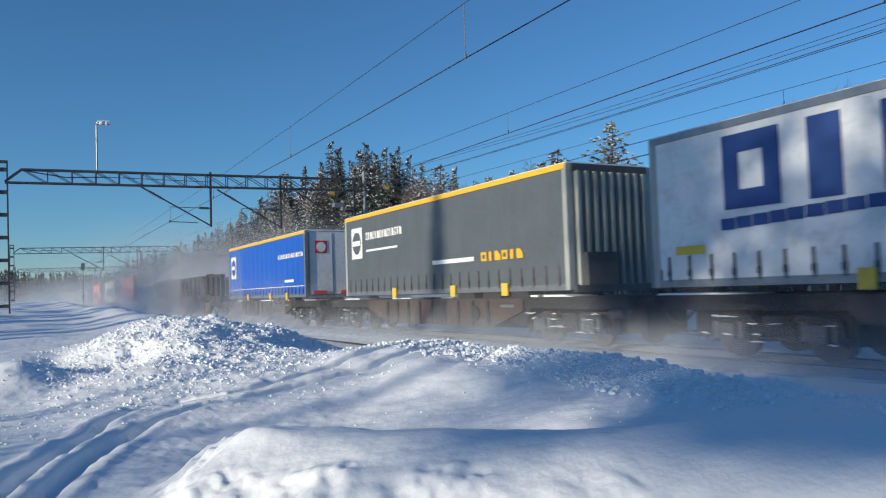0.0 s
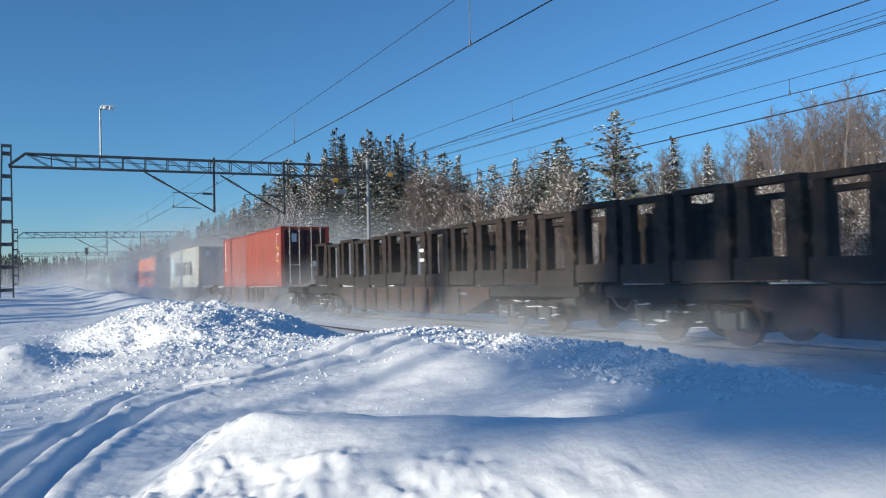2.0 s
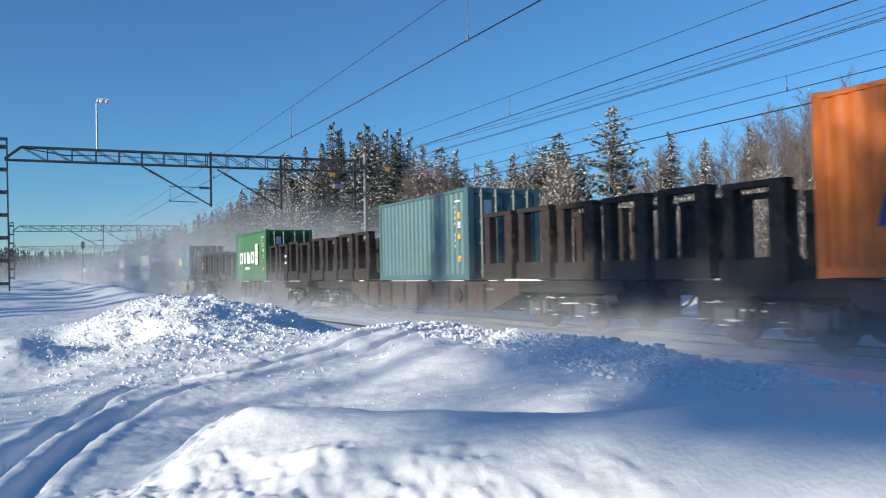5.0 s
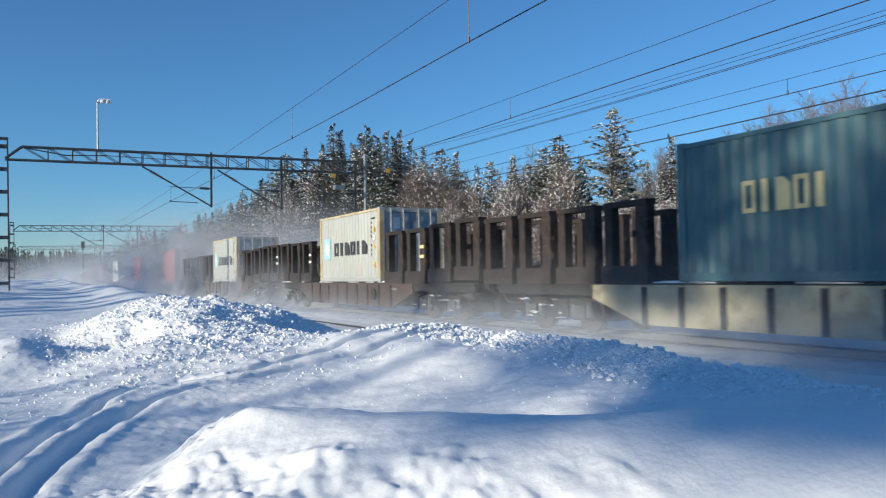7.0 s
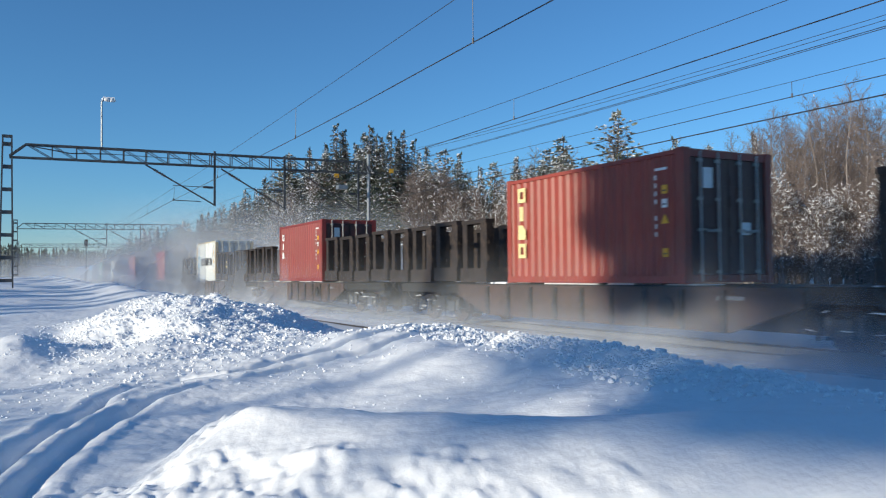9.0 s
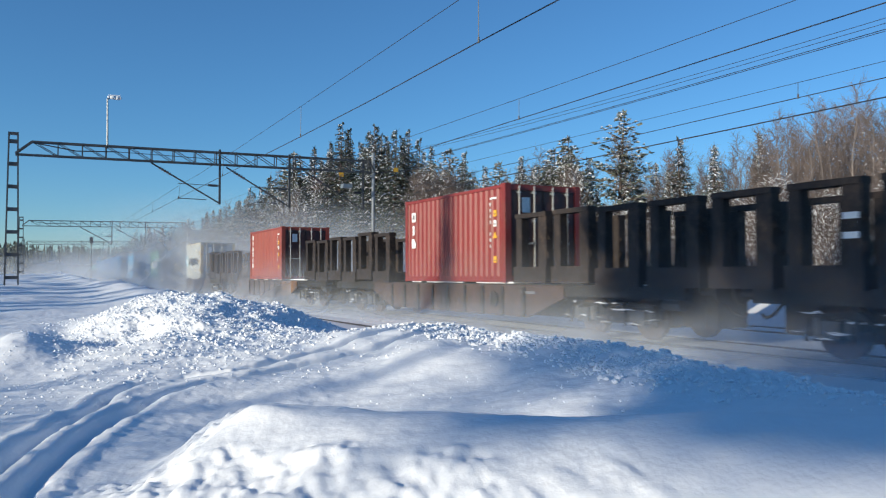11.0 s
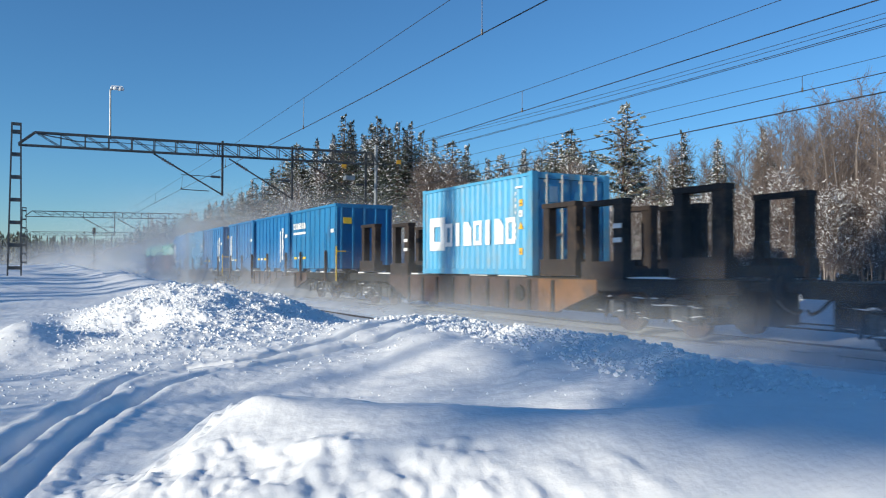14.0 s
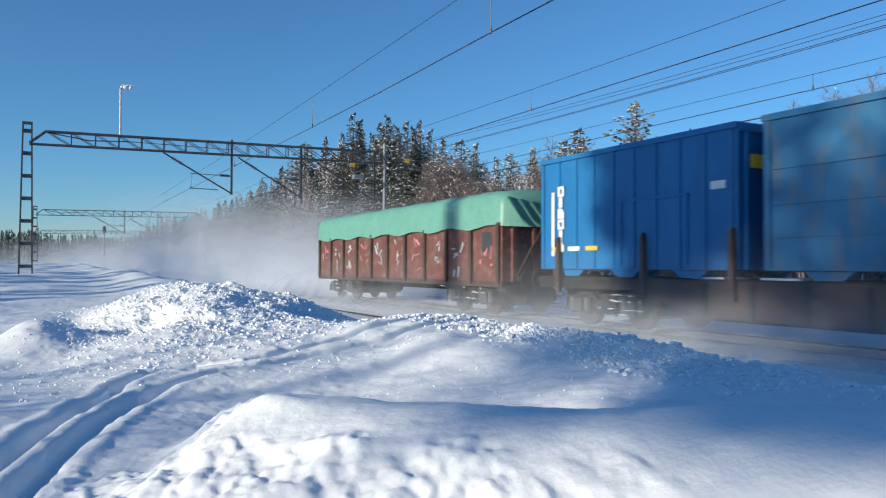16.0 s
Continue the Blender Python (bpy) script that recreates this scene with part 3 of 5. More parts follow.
def birch_meshes(name, h, seed, spread, snow):
    rng = random.Random(seed)
    trunk, crown, load = Shape(), Shape(), Shape()
    pts = [Vector((0, 0, -0.3))]
    for i in range(1, 7):
        pts.append(Vector((rng.uniform(-1, 1) * 0.02 * h, rng.uniform(-1, 1) * 0.02 * h, h * i / 6 * 0.98)))
    r0 = 0.009 * h
    for i, (a, b) in enumerate(zip(pts, pts[1:])):
        trunk.tube(a, b, r0 * (1 - i / 6.3), r0 * (1 - (i + 1) / 6.3), 6, caps=False)

    def on(t):
        k = min(int(t * 6), 5)
        return pts[k].lerp(pts[k + 1], t * 6 - k)

    for k in range(44):
        t = 0.16 + 0.83 * (k + rng.random()) / 44
        a = rng.random() * 6.28
        ln = spread * h * (1.04 - t) ** 0.7 * rng.uniform(0.55, 1.1) + 0.25
        d = Vector((math.cos(a), math.sin(a), rng.uniform(0.9, 1.9))).normalized()
        p0 = on(t)
        p1 = p0 + d * ln
        crown.tube(p0, p1, 0.012, 0.004, 3, caps=False)
        for j in range(9):
            f = 0.2 + 0.8 * (j + rng.random()) / 9
            q0 = p0.lerp(p1, f)
            e = (d + Vector((rng.uniform(-1, 1), rng.uniform(-1, 1), rng.uniform(-0.3, 0.7)))).normalized()
            q1 = q0 + e * ln * rng.uniform(0.25, 0.55)
            crown.tube(q0, q1, 0.006, 0.003, 3, caps=False)
            for _ in range(2):
                g = (e + Vector((rng.uniform(-1, 1), rng.uniform(-1, 1), rng.uniform(-0.8, 0.4)))).normalized()
                q2 = q0.lerp(q1, rng.random())
                q3 = q2 + g * rng.uniform(0.25, 0.6)
                w = g.cross(Vector((rng.uniform(-1, 1), rng.uniform(-1, 1), rng.uniform(-1, 1)))).normalized() * 0.007
                crown.quad(q2 - w, q2 + w, q3)
                if rng.random() < snow:
                    m = q2.lerp(q3, 0.5)
                    u = g * 0.1
                    w2 = w * 2.6
                    load.quad(m - u, m + w2, m + u, m - w2)
    return trunk.mesh(name + "_trunk", BIRCHBARK, fix=False), crown.mesh(name + "_twigs", TWIG, fix=False), load.mesh(name + "_snow", SNOW_CLUMP, fix=False)


KINDS = {
    "spruce": [(spruce_meshes("spruce", 12, 2.25, 3 + i, (0.2, 0.4, 0.8, 1.0)[i]), 12, "dark green spruce with patches of snow on its boughs", "spruce_tree") for i in range(4)],
    "pine": [(spruce_meshes("pine", 10, 1.7, 23 + i, (0.75, 0.95)[i], True), 10, "frosted pine with snow heavy boughs", "pine_tree") for i in range(2)],
    "birch": [(birch_meshes("birch", 10, 43 + i, (0.2, 0.16, 0.24)[i], (0.0, 0.01, 0.03)[i]), 10, "bare birch with reddish brown twigs", "birch_tree") for i in range(3)],
    "tall_pine": [(spruce_meshes("tall_pine", 17, 2.3, 83 + i, 0.0, True, 0.6, 1.45, 0.35), 17, "tall pine with a high crown", "pine_tree") for i in range(2)],
    "airy_pine": [(spruce_meshes("airy_pine", 13, 2.0, 93 + i, 0.0, True, 0.6, 0.74, 0.45), 13, "slender pine with a thin high crown", "pine_tree") for i in range(2)],
    "thick_pine": [(spruce_meshes("thick_pine", 13, 1.9, 103 + i, 0.0, True, 0.6, 1.8, 0.6), 13, "bushy pine with a dense high crown", "pine_tree") for i in range(2)],
    "shrub": [(birch_meshes("shrub", 4, 63 + i, 0.42, (0.6, 0.45, 0.14)[i]), 4, "bare bush with frosted snowy twigs", "shrub") for i in range(3)],
}


def tree(kind, i, x, y, h, rng, wide=1.0):
    meshes, base, label, name = KINDS[kind][i % len(KINDS[kind])]
    s = h / base
    root = new(name)
    root.empty_display_size = 0.2
    tagged(root, label, "tree" if kind != "shrub" else "shrub", "trees of the forest edge" if kind != "shrub" else "shrubs of the forest edge")
    root.matrix_basis = pose(x, y, ground_z(x, y), rng.uniform(-2, 2), rng.uniform(-2, 2), rng.uniform(0, 360)) @ Matrix.Diagonal((s * wide, s * wide, s, 1))
    for n, m in zip(("trunk", "crown", "snow_load"), meshes):
        if len(m.polygons):
            ob = part(n, m, None, root)
            if n == "snow_load":
                tagged(ob, kind="stuff")
    return root


# heading from the eye, height angle of the top, distance from the line, kind and variant
SKYLINE = [(8.2, 3.6, 25, "spruce", 0), (10.0, 4.0, 25, "birch", 0), (11.2, 4.6, 25, "spruce", 1), (12.6, 5.2, 25, "birch", 1), (14.3, 6.4, 24, "spruce", 2), (15.6, 7.2, 25, "spruce", 1),
           (16.4, 7.6, 27, "birch", 0), (17.1, 9.0, 25, "pine", 0), (17.9, 8.4, 26, "spruce", 1), (18.75, 9.4, 25, "spruce", 2), (19.6, 9.2, 24, "spruce", 3), (20.5, 11.2, 25, "spruce", 0), (21.43, 10.9, 26, "spruce", 0), (22.45, 10.7, 25, "spruce", 1),
           (23.4, 11.1, 26, "spruce", 0), (24.5, 10.9, 25, "spruce", 1), (25.6, 10.7, 27, "spruce", 0), (27.0, 9.6, 26, "spruce", 1), (28.4, 9.3, 25, "pine", 0), (29.5, 9.2, 27, "spruce", 2), (31.0, 8.1, 26, "spruce", 3),
           (32.2, 8.3, 26, "pine", 1), (33.6, 8.8, 25, "spruce", 3), (35.3, 9.1, 27, "birch", 2), (36.3, 9.3, 27, "pine", 0), (37.2, 10.0, 26, "pine", 0), (38.6, 8.6, 27, "spruce", 3), (40.8, 11.8, 25, "pine", 1), (42.6, 8.3, 27, "birch", 1),
           (44.95, 9.7, 26, "spruce", 2), (46.2, 8.2, 27, "birch", 0), (47.2, 9.0, 26, "spruce", 3), (49.4, 9.6, 27, "birch", 0), (51.6, 11.0, 26, "birch", 1), (52.8, 10.2, 27, "birch", 0), (54.1, 11.6, 26, "birch", 2), (55.2, 10.8, 27, "birch", 0), (56.2, 12.4, 26, "birch", 1), (57.3, 11.0, 26, "birch", 0), (58.4, 11.2, 27, "birch", 2), (60.5, 11.5, 26, "birch", 1)]


def forest():
    rng = random.Random(77)
    az = [s[0] for s in SKYLINE]
    el = [s[1] for s in SKYLINE]
    for a, e, x, kind, i in SKYLINE:
        y = x / math.tan(radians(a))
        h = 1.36 + math.hypot(x, y) * math.tan(radians(e)) - ground_z(x, y)
        tree(kind, i, x, y, h, rng, (1.0 if kind == "birch" else 1.35 if kind == "pine" else 1.15) * (0.95 if h > 14 else 1.0))
    for k in range(200):
        a = rng.uniform(7, 63) if k % 2 else rng.uniform(41, 63)
        x = rng.uniform(24.5, 36)
        y = x / math.tan(radians(a))
        if y > 240:
            continue
        top = np.interp(a, az, el) * rng.uniform(0.62, 0.93)
        h = 1.36 + math.hypot(x, y) * math.tan(radians(top)) - ground_z(x, y)
        if a > 41:
            kind = "birch" if rng.random() < 0.88 else "spruce"
        elif a > 27:
            kind = rng.choice(["spruce", "pine", "birch", "pine"])
        elif a > 19:
            kind = rng.choice(["spruce", "spruce", "spruce", "birch"])
        else:
            kind = rng.choice(["birch", "spruce", "birch", "pine"])
        i = rng.randint(0, 3) if kind != "spruce" or a < 28 else rng.randint(2, 3)
        tree(kind, i, x, y, max(h, 2.5), rng)
    for k in range(80):
        a = rng.uniform(44, 63)
        x = rng.uniform(26, 40)
        y = x / math.tan(radians(a))
        top = np.interp(a, az, el) * rng.uniform(0.72, 0.99)
        tree("birch", k, x, y, 1.36 + math.hypot(x, y) * math.tan(radians(top)) - ground_z(x, y), rng)
    for k in range(46):
        a = rng.uniform(19.6, 27) if k % 2 else rng.uniform(27, 40)
        x = rng.uniform(25, 31)
        y = x / math.tan(radians(a))
        top = np.interp(a, az, el) * rng.uniform(0.84, 0.97)
        h = 1.36 + math.hypot(x, y) * math.tan(radians(top)) - ground_z(x, y)
        tree("spruce" if k % 2 else rng.choice(["pine", "birch"]), rng.randint(0, 3), x, y, h, rng)
    for k in range(150):
        a = rng.uniform(6.5, 20)
        x = rng.uniform(23.5, 34)
        y = x / math.tan(radians(a))
        top = np.interp(a, az, el) * rng.uniform(0.6, 0.97)
        h = 1.36 + math.hypot(x, y) * math.tan(radians(top)) - ground_z(x, y)
        kind = rng.choice(["birch", "spruce", "pine", "spruce", "pine"])
        tree(kind, rng.randint(1, 3), x, y, max(h, 3), rng)
    for k in range(60):
        a = rng.uniform(12, 20) if k % 4 == 0 else rng.uniform(26, 38)
        x = rng.uniform(23, 25)
        y = x / math.tan(radians(a))
        top = np.interp(a, az, el) * rng.uniform(0.4, 0.75)
        tree("shrub", 1 + k % 2, x, y, max(1.36 + math.hypot(x, y) * math.tan(radians(top)) - ground_z(x, y), 2.5), rng, 0.7)
    for k in range(230):
        a = rng.uniform(9, 63) if k % 3 else rng.uniform(40, 63)
        x = rng.uniform(21.5, 25)
        y = x / math.tan(radians(a))
        tree("shrub", k, x, y, rng.uniform(1.6, 3.6), rng)
    # trees on the sunny side of the line, whose shade falls over the snow and the train
    for x, y, h, kind, i in SHADE:
        tree(kind, i, x, y, h, rng, 1.1)
    tree("tall_pine", 1, -23.3, 16.4, 12.6, rng, 0.36)


SHADE = [(-22, 2.6, 13.8, "airy_pine", 0), (-23, 5.4, 13.6, "airy_pine", 1), (-23, 7.5, 13.7, "thick_pine", 0),
         (-22, 0.65, 9.77, "thick_pine", 1), (-22, -0.62, 9.92, "thick_pine", 0), (-24, 4.2, 14.2, "airy_pine", 0), (-22, 3.3, 9.9, "airy_pine", 1), (-22, 2.1, 10.1, "airy_pine", 1), (-22.5, -2.0, 10.6, "thick_pine", 1), (-22, -3.6, 10.7, "thick_pine", 0), (-24.5, 2.6, 11.2, "airy_pine", 0),
         (-17, 53, 9.6, "spruce", 0), (-19, 60, 10.8, "spruce", 1), (-16, 67, 9.4, "spruce", 2), (-18, 73, 10.6, "pine", 0), (-17, 80, 10.2, "spruce", 3), (-19, 86, 11.2, "spruce", 0), (-17, 94, 10.0, "spruce", 1), (-18, 101, 10.4, "spruce", 2), (-20, 109, 11.6, "spruce", 0), (-21, -6.8, 10.3, "spruce", 2), (-23, -11.2, 11.7, "spruce", 0), (-20, -14.6, 12.0, "pine", 1),
         (-12, 25.9, 5.4, "spruce", 1), (-13, 28.2, 5.6, "spruce", 2), (-12, 33, 5.4, "spruce", 0), (-14, 38.5, 6.4, "spruce", 1), (-13, 46, 6.0, "spruce", 2), (-15, 56, 7.0, "spruce", 0), (-14, 30.0, 6.2, "spruce", 0), (-13, 35.2, 6.3, "spruce", 2), (-16, 41.6, 7.0, "spruce", 1), (-14, 51.0, 6.7, "spruce", 0), (-8, 4.8, 2.0, "spruce", 1),
         (-9.5, 6.3, 2.4, "spruce", 2), (-9, 9.0, 2.4, "spruce", 0), (-11, 7.2, 2.7, "birch", 2), (-22.5, 2.3, 10.9, "airy_pine", 0), (-22.5, 4.6, 11.4, "airy_pine", 1)]
forest()


def conifer_mass(name, label, count, spot, size, seed):
    """Many small far conifers as one mass."""
    rng = np.random.RandomState(seed)
    s = Shape()
    for k in range(count):
        x, y = spot(rng)
        if x is None:
            continue
        h = size(rng, x, y)
        g = 0.6
        r = h * rng.uniform(0.1, 0.16)
        for j in range(7):
            z0, z1 = g + h * j / 7.6, g + h * (j + 1.7) / 8.6
            rr = r * (1 - j / 7.4)
            n = len(s.v)
            m = 7
            ph = rng.rand() * 6.28
            for i in range(m):
                a = ph + 6.283 * i / m
                q = rr * rng.uniform(0.55, 1.25)
                s.v.append((x + q * math.cos(a), y + q * math.sin(a), z0 + rng.uniform(-0.2, 0.2)))
            s.v.append((x, y, z1))
            s.f += [(n + i, n + (i + 1) % m, n + m) for i in range(m)]
    tagged(part(name, s, FAR_NEEDLE, fix=False), label, "forest", kind="stuff")


def ahead(rng):
    x, y = rng.uniform(-110, 60), rng.uniform(250, 420)
    return (None, None) if x > 2 and y < 300 else (x, y)


def behind(rng):
    if rng.rand() < 0.75:
        return rng.uniform(-100, -52), rng.uniform(-120, 140)
    return rng.uniform(-60, 5), rng.uniform(-110, -55)


conifer_mass("far_woods", "distant dark conifer forest beyond the snow", 1700, ahead, lambda r, x, y: (y * 0.0445 + 0.9) * r.uniform(0.66, 0.93) * (1 + 0.1 * (x < 0)), 9)
# out of view, added to cut low sky light and bounce off the snow
conifer_mass("back_woods", "unseen conifer mass added to block low sky light", 900, behind, lambda r, x, y: r.uniform(9, 13), 10)


# ---- the train ----
MOVERS = []                    # things that ride with the train, and where their middle is at 0 s


def ride(ob, y0):
    ob.location = (FAR, y0, 0)
    MOVERS.append((ob, y0))
    return ob


def bogie(parent, y0):
    b = Shape()
    for sx in (-1, 1):
        x = sx * 1.0
        b.prism([(y0 - 1.35, 0.42), (y0 - 1.2, 0.72), (y0 - 0.5, 0.78), (y0 - 0.3, 0.62), (y0 + 0.3, 0.62), (y0 + 0.5, 0.78), (y0 + 1.2, 0.72), (y0 + 1.35, 0.42), (y0 + 1.1, 0.36), (y0 + 0.5, 0.48), (y0 - 0.5, 0.48), (y0 - 1.1, 0.36)], x - 0.06, x + 0.06)
    b.box(-1.0, 1.0, y0 - 0.25, y0 + 0.25, 0.45, 0.75).box(-0.45, 0.45, y0 - 2.0, y0 + 2.0, 0.3, 0.86)
    bo = part("bogie", b, UNDER, parent)
    for dy in (-0.9, 0.9):
        ws = Shape()
        for sx in (-1, 1):
            ws.tube((sx * 0.68, y0 + dy, 0.46), (sx * 0.82, y0 + dy, 0.46), 0.46, k=20)
        ws.tube((-1.0, y0 + dy, 0.46), (1.0, y0 + dy, 0.46), 0.085, k=8)
        part("wheelset", ws, RUST, bo, "worn steel wheels on an axle")
        ax = Shape()
        for sx in (-1, 1):
            ax.box(sx * 1.07 - 0.09, sx * 1.07 + 0.09, y0 + dy - 0.17, y0 + dy + 0.17, 0.33, 0.62)
            for k in (-0.27, 0.27):
                ax.tube((sx * 1.07, y0 + dy + k, 0.36), (sx * 1.07, y0 + dy + k, 0.66), 0.075, k=8)
        part("axle_box", ax, STEEL_DARK, bo)
    for dy in (-1.35, -0.45, 0.45, 1.35):
        part("brake_rigging", Shape().bar((-1.12, y0 + dy, 0.28), (-1.12, y0 + dy * 0.97, 0.66), 0.05).bar((-0.95, y0 + dy, 0.3), (0.95, y0 + dy, 0.3), 0.05), UNDER, bo)
    part("side_tank", Shape().tube((-0.95, y0 - 1.95, 0.78), (-0.95, y0 - 1.5, 0.78), 0.14, k=10), STEEL_DARK, bo)
    sn = Shape()
    rng = random.Random(int(y0 * 10) + 5)
    for z, n in ((0.75, 3), (0.62, 3), (0.44, 4), (0.33, 2)):
        for k in range(n):
            yy, w, r = y0 + rng.uniform(-1.5, 1.4), rng.uniform(0.08, 0.45), rng.uniform(0.006, 0.017)
            xx = -1.17 - rng.uniform(0.0, 0.05)
            pts = [Vector((xx, yy + w * f, z + rng.uniform(-0.02, 0.02))) for f in (0.0, 0.4, 0.75, 1.0)]
            for (a, b), (ra, rb) in zip(zip(pts, pts[1:]), ((0.3, 1.0), (1.0, 0.8), (0.8, 0.2))):
                sn.tube(a, b, r * ra, r * rb, 6)
    part("packed_snow", sn, SNOW_CLUMP, bo, "frozen snow packed on the bogie")


def stanchion_mesh():
    """Three upright frames side by side across the wagon, on a low base."""
    s = Shape()
    for x, dz in ((-1.12, 0.05), (1.12, 0.03)):
        for y, w in ((-0.5, 0.165), (0.5, 0.12)):
            s.box(x - 0.11, x + 0.11, y - w, y + w, 1.3, 2.74 + dz)
        s.box(x - 0.14, x + 0.14, -0.67, 0.63, 2.72 + dz, 2.83 + dz)
        s.box(x - 0.16, x + 0.16, -0.7, 0.68, 1.16, 1.55)
        for y in (-0.66, 0.63):
            s.box(x - 0.08, x + 0.08, y - 0.05, y + 0.05, 1.75, 1.9)
            s.box(x - 0.06, x + 0.06, y - 0.04, y + 0.04, 2.2, 2.3)
    for y in (-0.5, 0.52):
        s.box(-1.0, 1.0, y - 0.1, y + 0.1, 1.18, 1.4)
    return s.mesh("stanchion_frame", STAKE)


STANCHION = stanchion_mesh()
BAND_W = Shape().box(-1.27, -1.255, -0.63, -0.37, 1.95, 2.05).mesh("reflective_band", WHITE)
BAND_Y = Shape().box(-1.27, -1.255, -0.63, -0.37, 1.95, 2.05).mesh("reflective_band", GOLDEN)


def flat_wagon(yc, sill, stakes=(), length=19.4, label="", low=0.3, posts=(), hoops=()):
    root = thing("flat_wagon", label, "rail wagon", "wagons of the train")
    h = length / 2
    for sx in (-1, 1):
        s = Shape()
        s.prism([(-h + 4.1, 1.1), (h - 4.1, 1.1), (h - 4.1, 0.8), (h - 5.6, low), (-h + 5.6, low), (-h + 4.1, 0.8)], sx * 1.2 - 0.05, sx * 1.2 + 0.05)
        si = part("side_sill", s, SILL_BROWN if sill is SILL_ORANGE else sill, root)
        if sill is SILL_ORANGE:
            p = Shape().prism([(-h + 4.12, 1.09), (-h + 6.3, 1.09), (-h + 6.3, low + 0.01), (-h + 5.6, low + 0.01), (-h + 4.12, 0.81)], sx * 1.253 - 0.003, sx * 1.253 + 0.003)
            part("end_panel", p, SILL_ORANGE, si, "faded orange end panel")
        for e in (-1, 1):
            ya, yb = sorted((e * (h - 4.103), e * (h - 0.3)))
            part("end_beam", Shape().box(sx * 1.17 - 0.05, sx * 1.17 + 0.05, ya, yb, 0.86, 1.1).box(sx * 1.21 - 0.04, sx * 1.21 + 0.04, ya, yb, 1.04, 1.09), UNDER, root, "dark end beam over the bogie")
        r = Shape()
        for k in range(9):
            y = -h + 5.7 + k * (length - 11.4) / 8
            r.box(sx * 1.26 - 0.03, sx * 1.26 + 0.03, y - 0.06, y + 0.06, low + 0.01, 1.06)
        part("sill_rib", r, UNDER, si)
    d = Shape()
    d.box(-1.15, 1.15, -h + 0.25, h - 0.25, 1.0, 1.13)
    d.box(-0.4, 0.4, -h + 0.3, h - 0.3, 0.3, 1.0)
    part("deck", d, UNDER, root, "dark steel deck")
    t = Shape()
    rng = random.Random(int(yc))
    for k in range(10):
        y = rng.uniform(-h + 1, h - 1.5)
        t.box(-1.14, -0.4, y, y + rng.uniform(0.4, 1.6), 1.132, 1.132 + rng.uniform(0.015, 0.05))
    part("deck_snow", t, SNOW_CLUMP, root, "thin snow lying on the deck")
    bogie(root, -h + 2.6)
    bogie(root, h - 2.6)
    for e in (-1, 1):
        for sx in (-0.875, 0.875):
            part("buffer", Shape().tube((sx, e * (h - 0.25), 1.03), (sx, e * (h + 0.2), 1.03), 0.09).tube((sx, e * (h + 0.2), 1.03), (sx, e * (h + 0.26), 1.03), 0.22, k=16), UNDER, root)
        part("coupling", Shape().bar((0, e * (h - 0.3), 0.98), (0, e * (h + 0.26), 0.9), 0.08), UNDER, root)
        hose = Shape()
        hp = [Vector((-0.35, e * (h - 0.25), 0.85)), Vector((-0.35, e * (h + 0.0), 0.62)), Vector((-0.3, e * (h + 0.2), 0.55)), Vector((-0.28, e * (h + 0.28), 0.62))]
        for a, b in zip(hp, hp[1:]):
            hose.tube(a, b, 0.03, k=6)
        part("brake_hose", hose, RUBBER, root)
    part("handbrake_wheel", Shape().tube((-1.29, -2.6, 0.72), (-1.33, -2.6, 0.72), 0.2, k=16), UNDER, root)
    part("lettering", Shape().box(-1.255, -1.252, -4.4, -3.8, 0.88, 0.95), CHARCOAL if sill is SILL_CREAM else STEEL_GREY, root)
    for y in posts:
        part("side_stake", Shape().prism([(y - 0.07, 0.75), (y + 0.07, 0.75), (y + 0.06, 2.0), (y - 0.03, 2.05)], -1.36, -1.27), SILL_BROWN, root, "upright brown side stake")
    if posts:
        part("hand_rail", Shape().bar((-1.3, -h + 0.15, 0.8), (-1.3, -h + 0.15, 2.2), 0.045).bar((-1.3, -h + 0.15, 2.0), (-0.9, -h + 0.15, 2.0), 0.05), YELLOW, root, "yellow hand rail")
    for y in hoops:
        s = Shape()
        s.tube((-1.1, y - 0.42, 1.1), (-1.1, y - 0.36, 1.36), 0.025, k=6).tube((-1.1, y - 0.36, 1.36), (-1.1, y + 0.3, 1.36), 0.025, k=6).tube((-1.1, y + 0.3, 1.36), (-1.1, y + 0.5, 1.1), 0.025, k=6)
        part("deck_hoop", s, UNDER, root, "bent steel deck hoop")
    rng = random.Random(int(yc) + 3)
    for k, y in enumerate(stakes):
        st = part("stanchion_frame", STANCHION, None, root, "dark brown steel stanchion frame")
        st.location = (0, y - yc, rng.choice((0.0, 0.04, -0.06)))
        if rng.random() < 0.12:
            band = BAND_W if rng.random() < 0.6 else BAND_Y
            for dz in (0, 0.3):
                part("reflective_band", band, None, st, "pale reflective band").location = (0, 0, dz)
    return ride(root, yc)


def corrugated(x, y0, y1, z0, z1, depth, sgn):
    """A corrugated panel along y, facing sgn along x."""
    s = Shape()
    n = max(4, round((y1 - y0) / 0.28))
    p = (y1 - y0) / n
    line = []
    for i in range(n):
        a = y0 + i * p
        line += [(a, 0), (a + 0.26 * p, 0), (a + 0.5 * p, depth), (a + 0.76 * p, depth)]
    line.append((y1, 0))
    for i, (ya, da) in enumerate(line):
        s.v += [(x - sgn * da, ya, z0), (x - sgn * da, ya, z1)]
        if i:
            k = 2 * i
            s.f.append((k - 2, k, k + 1, k - 1))
    return s


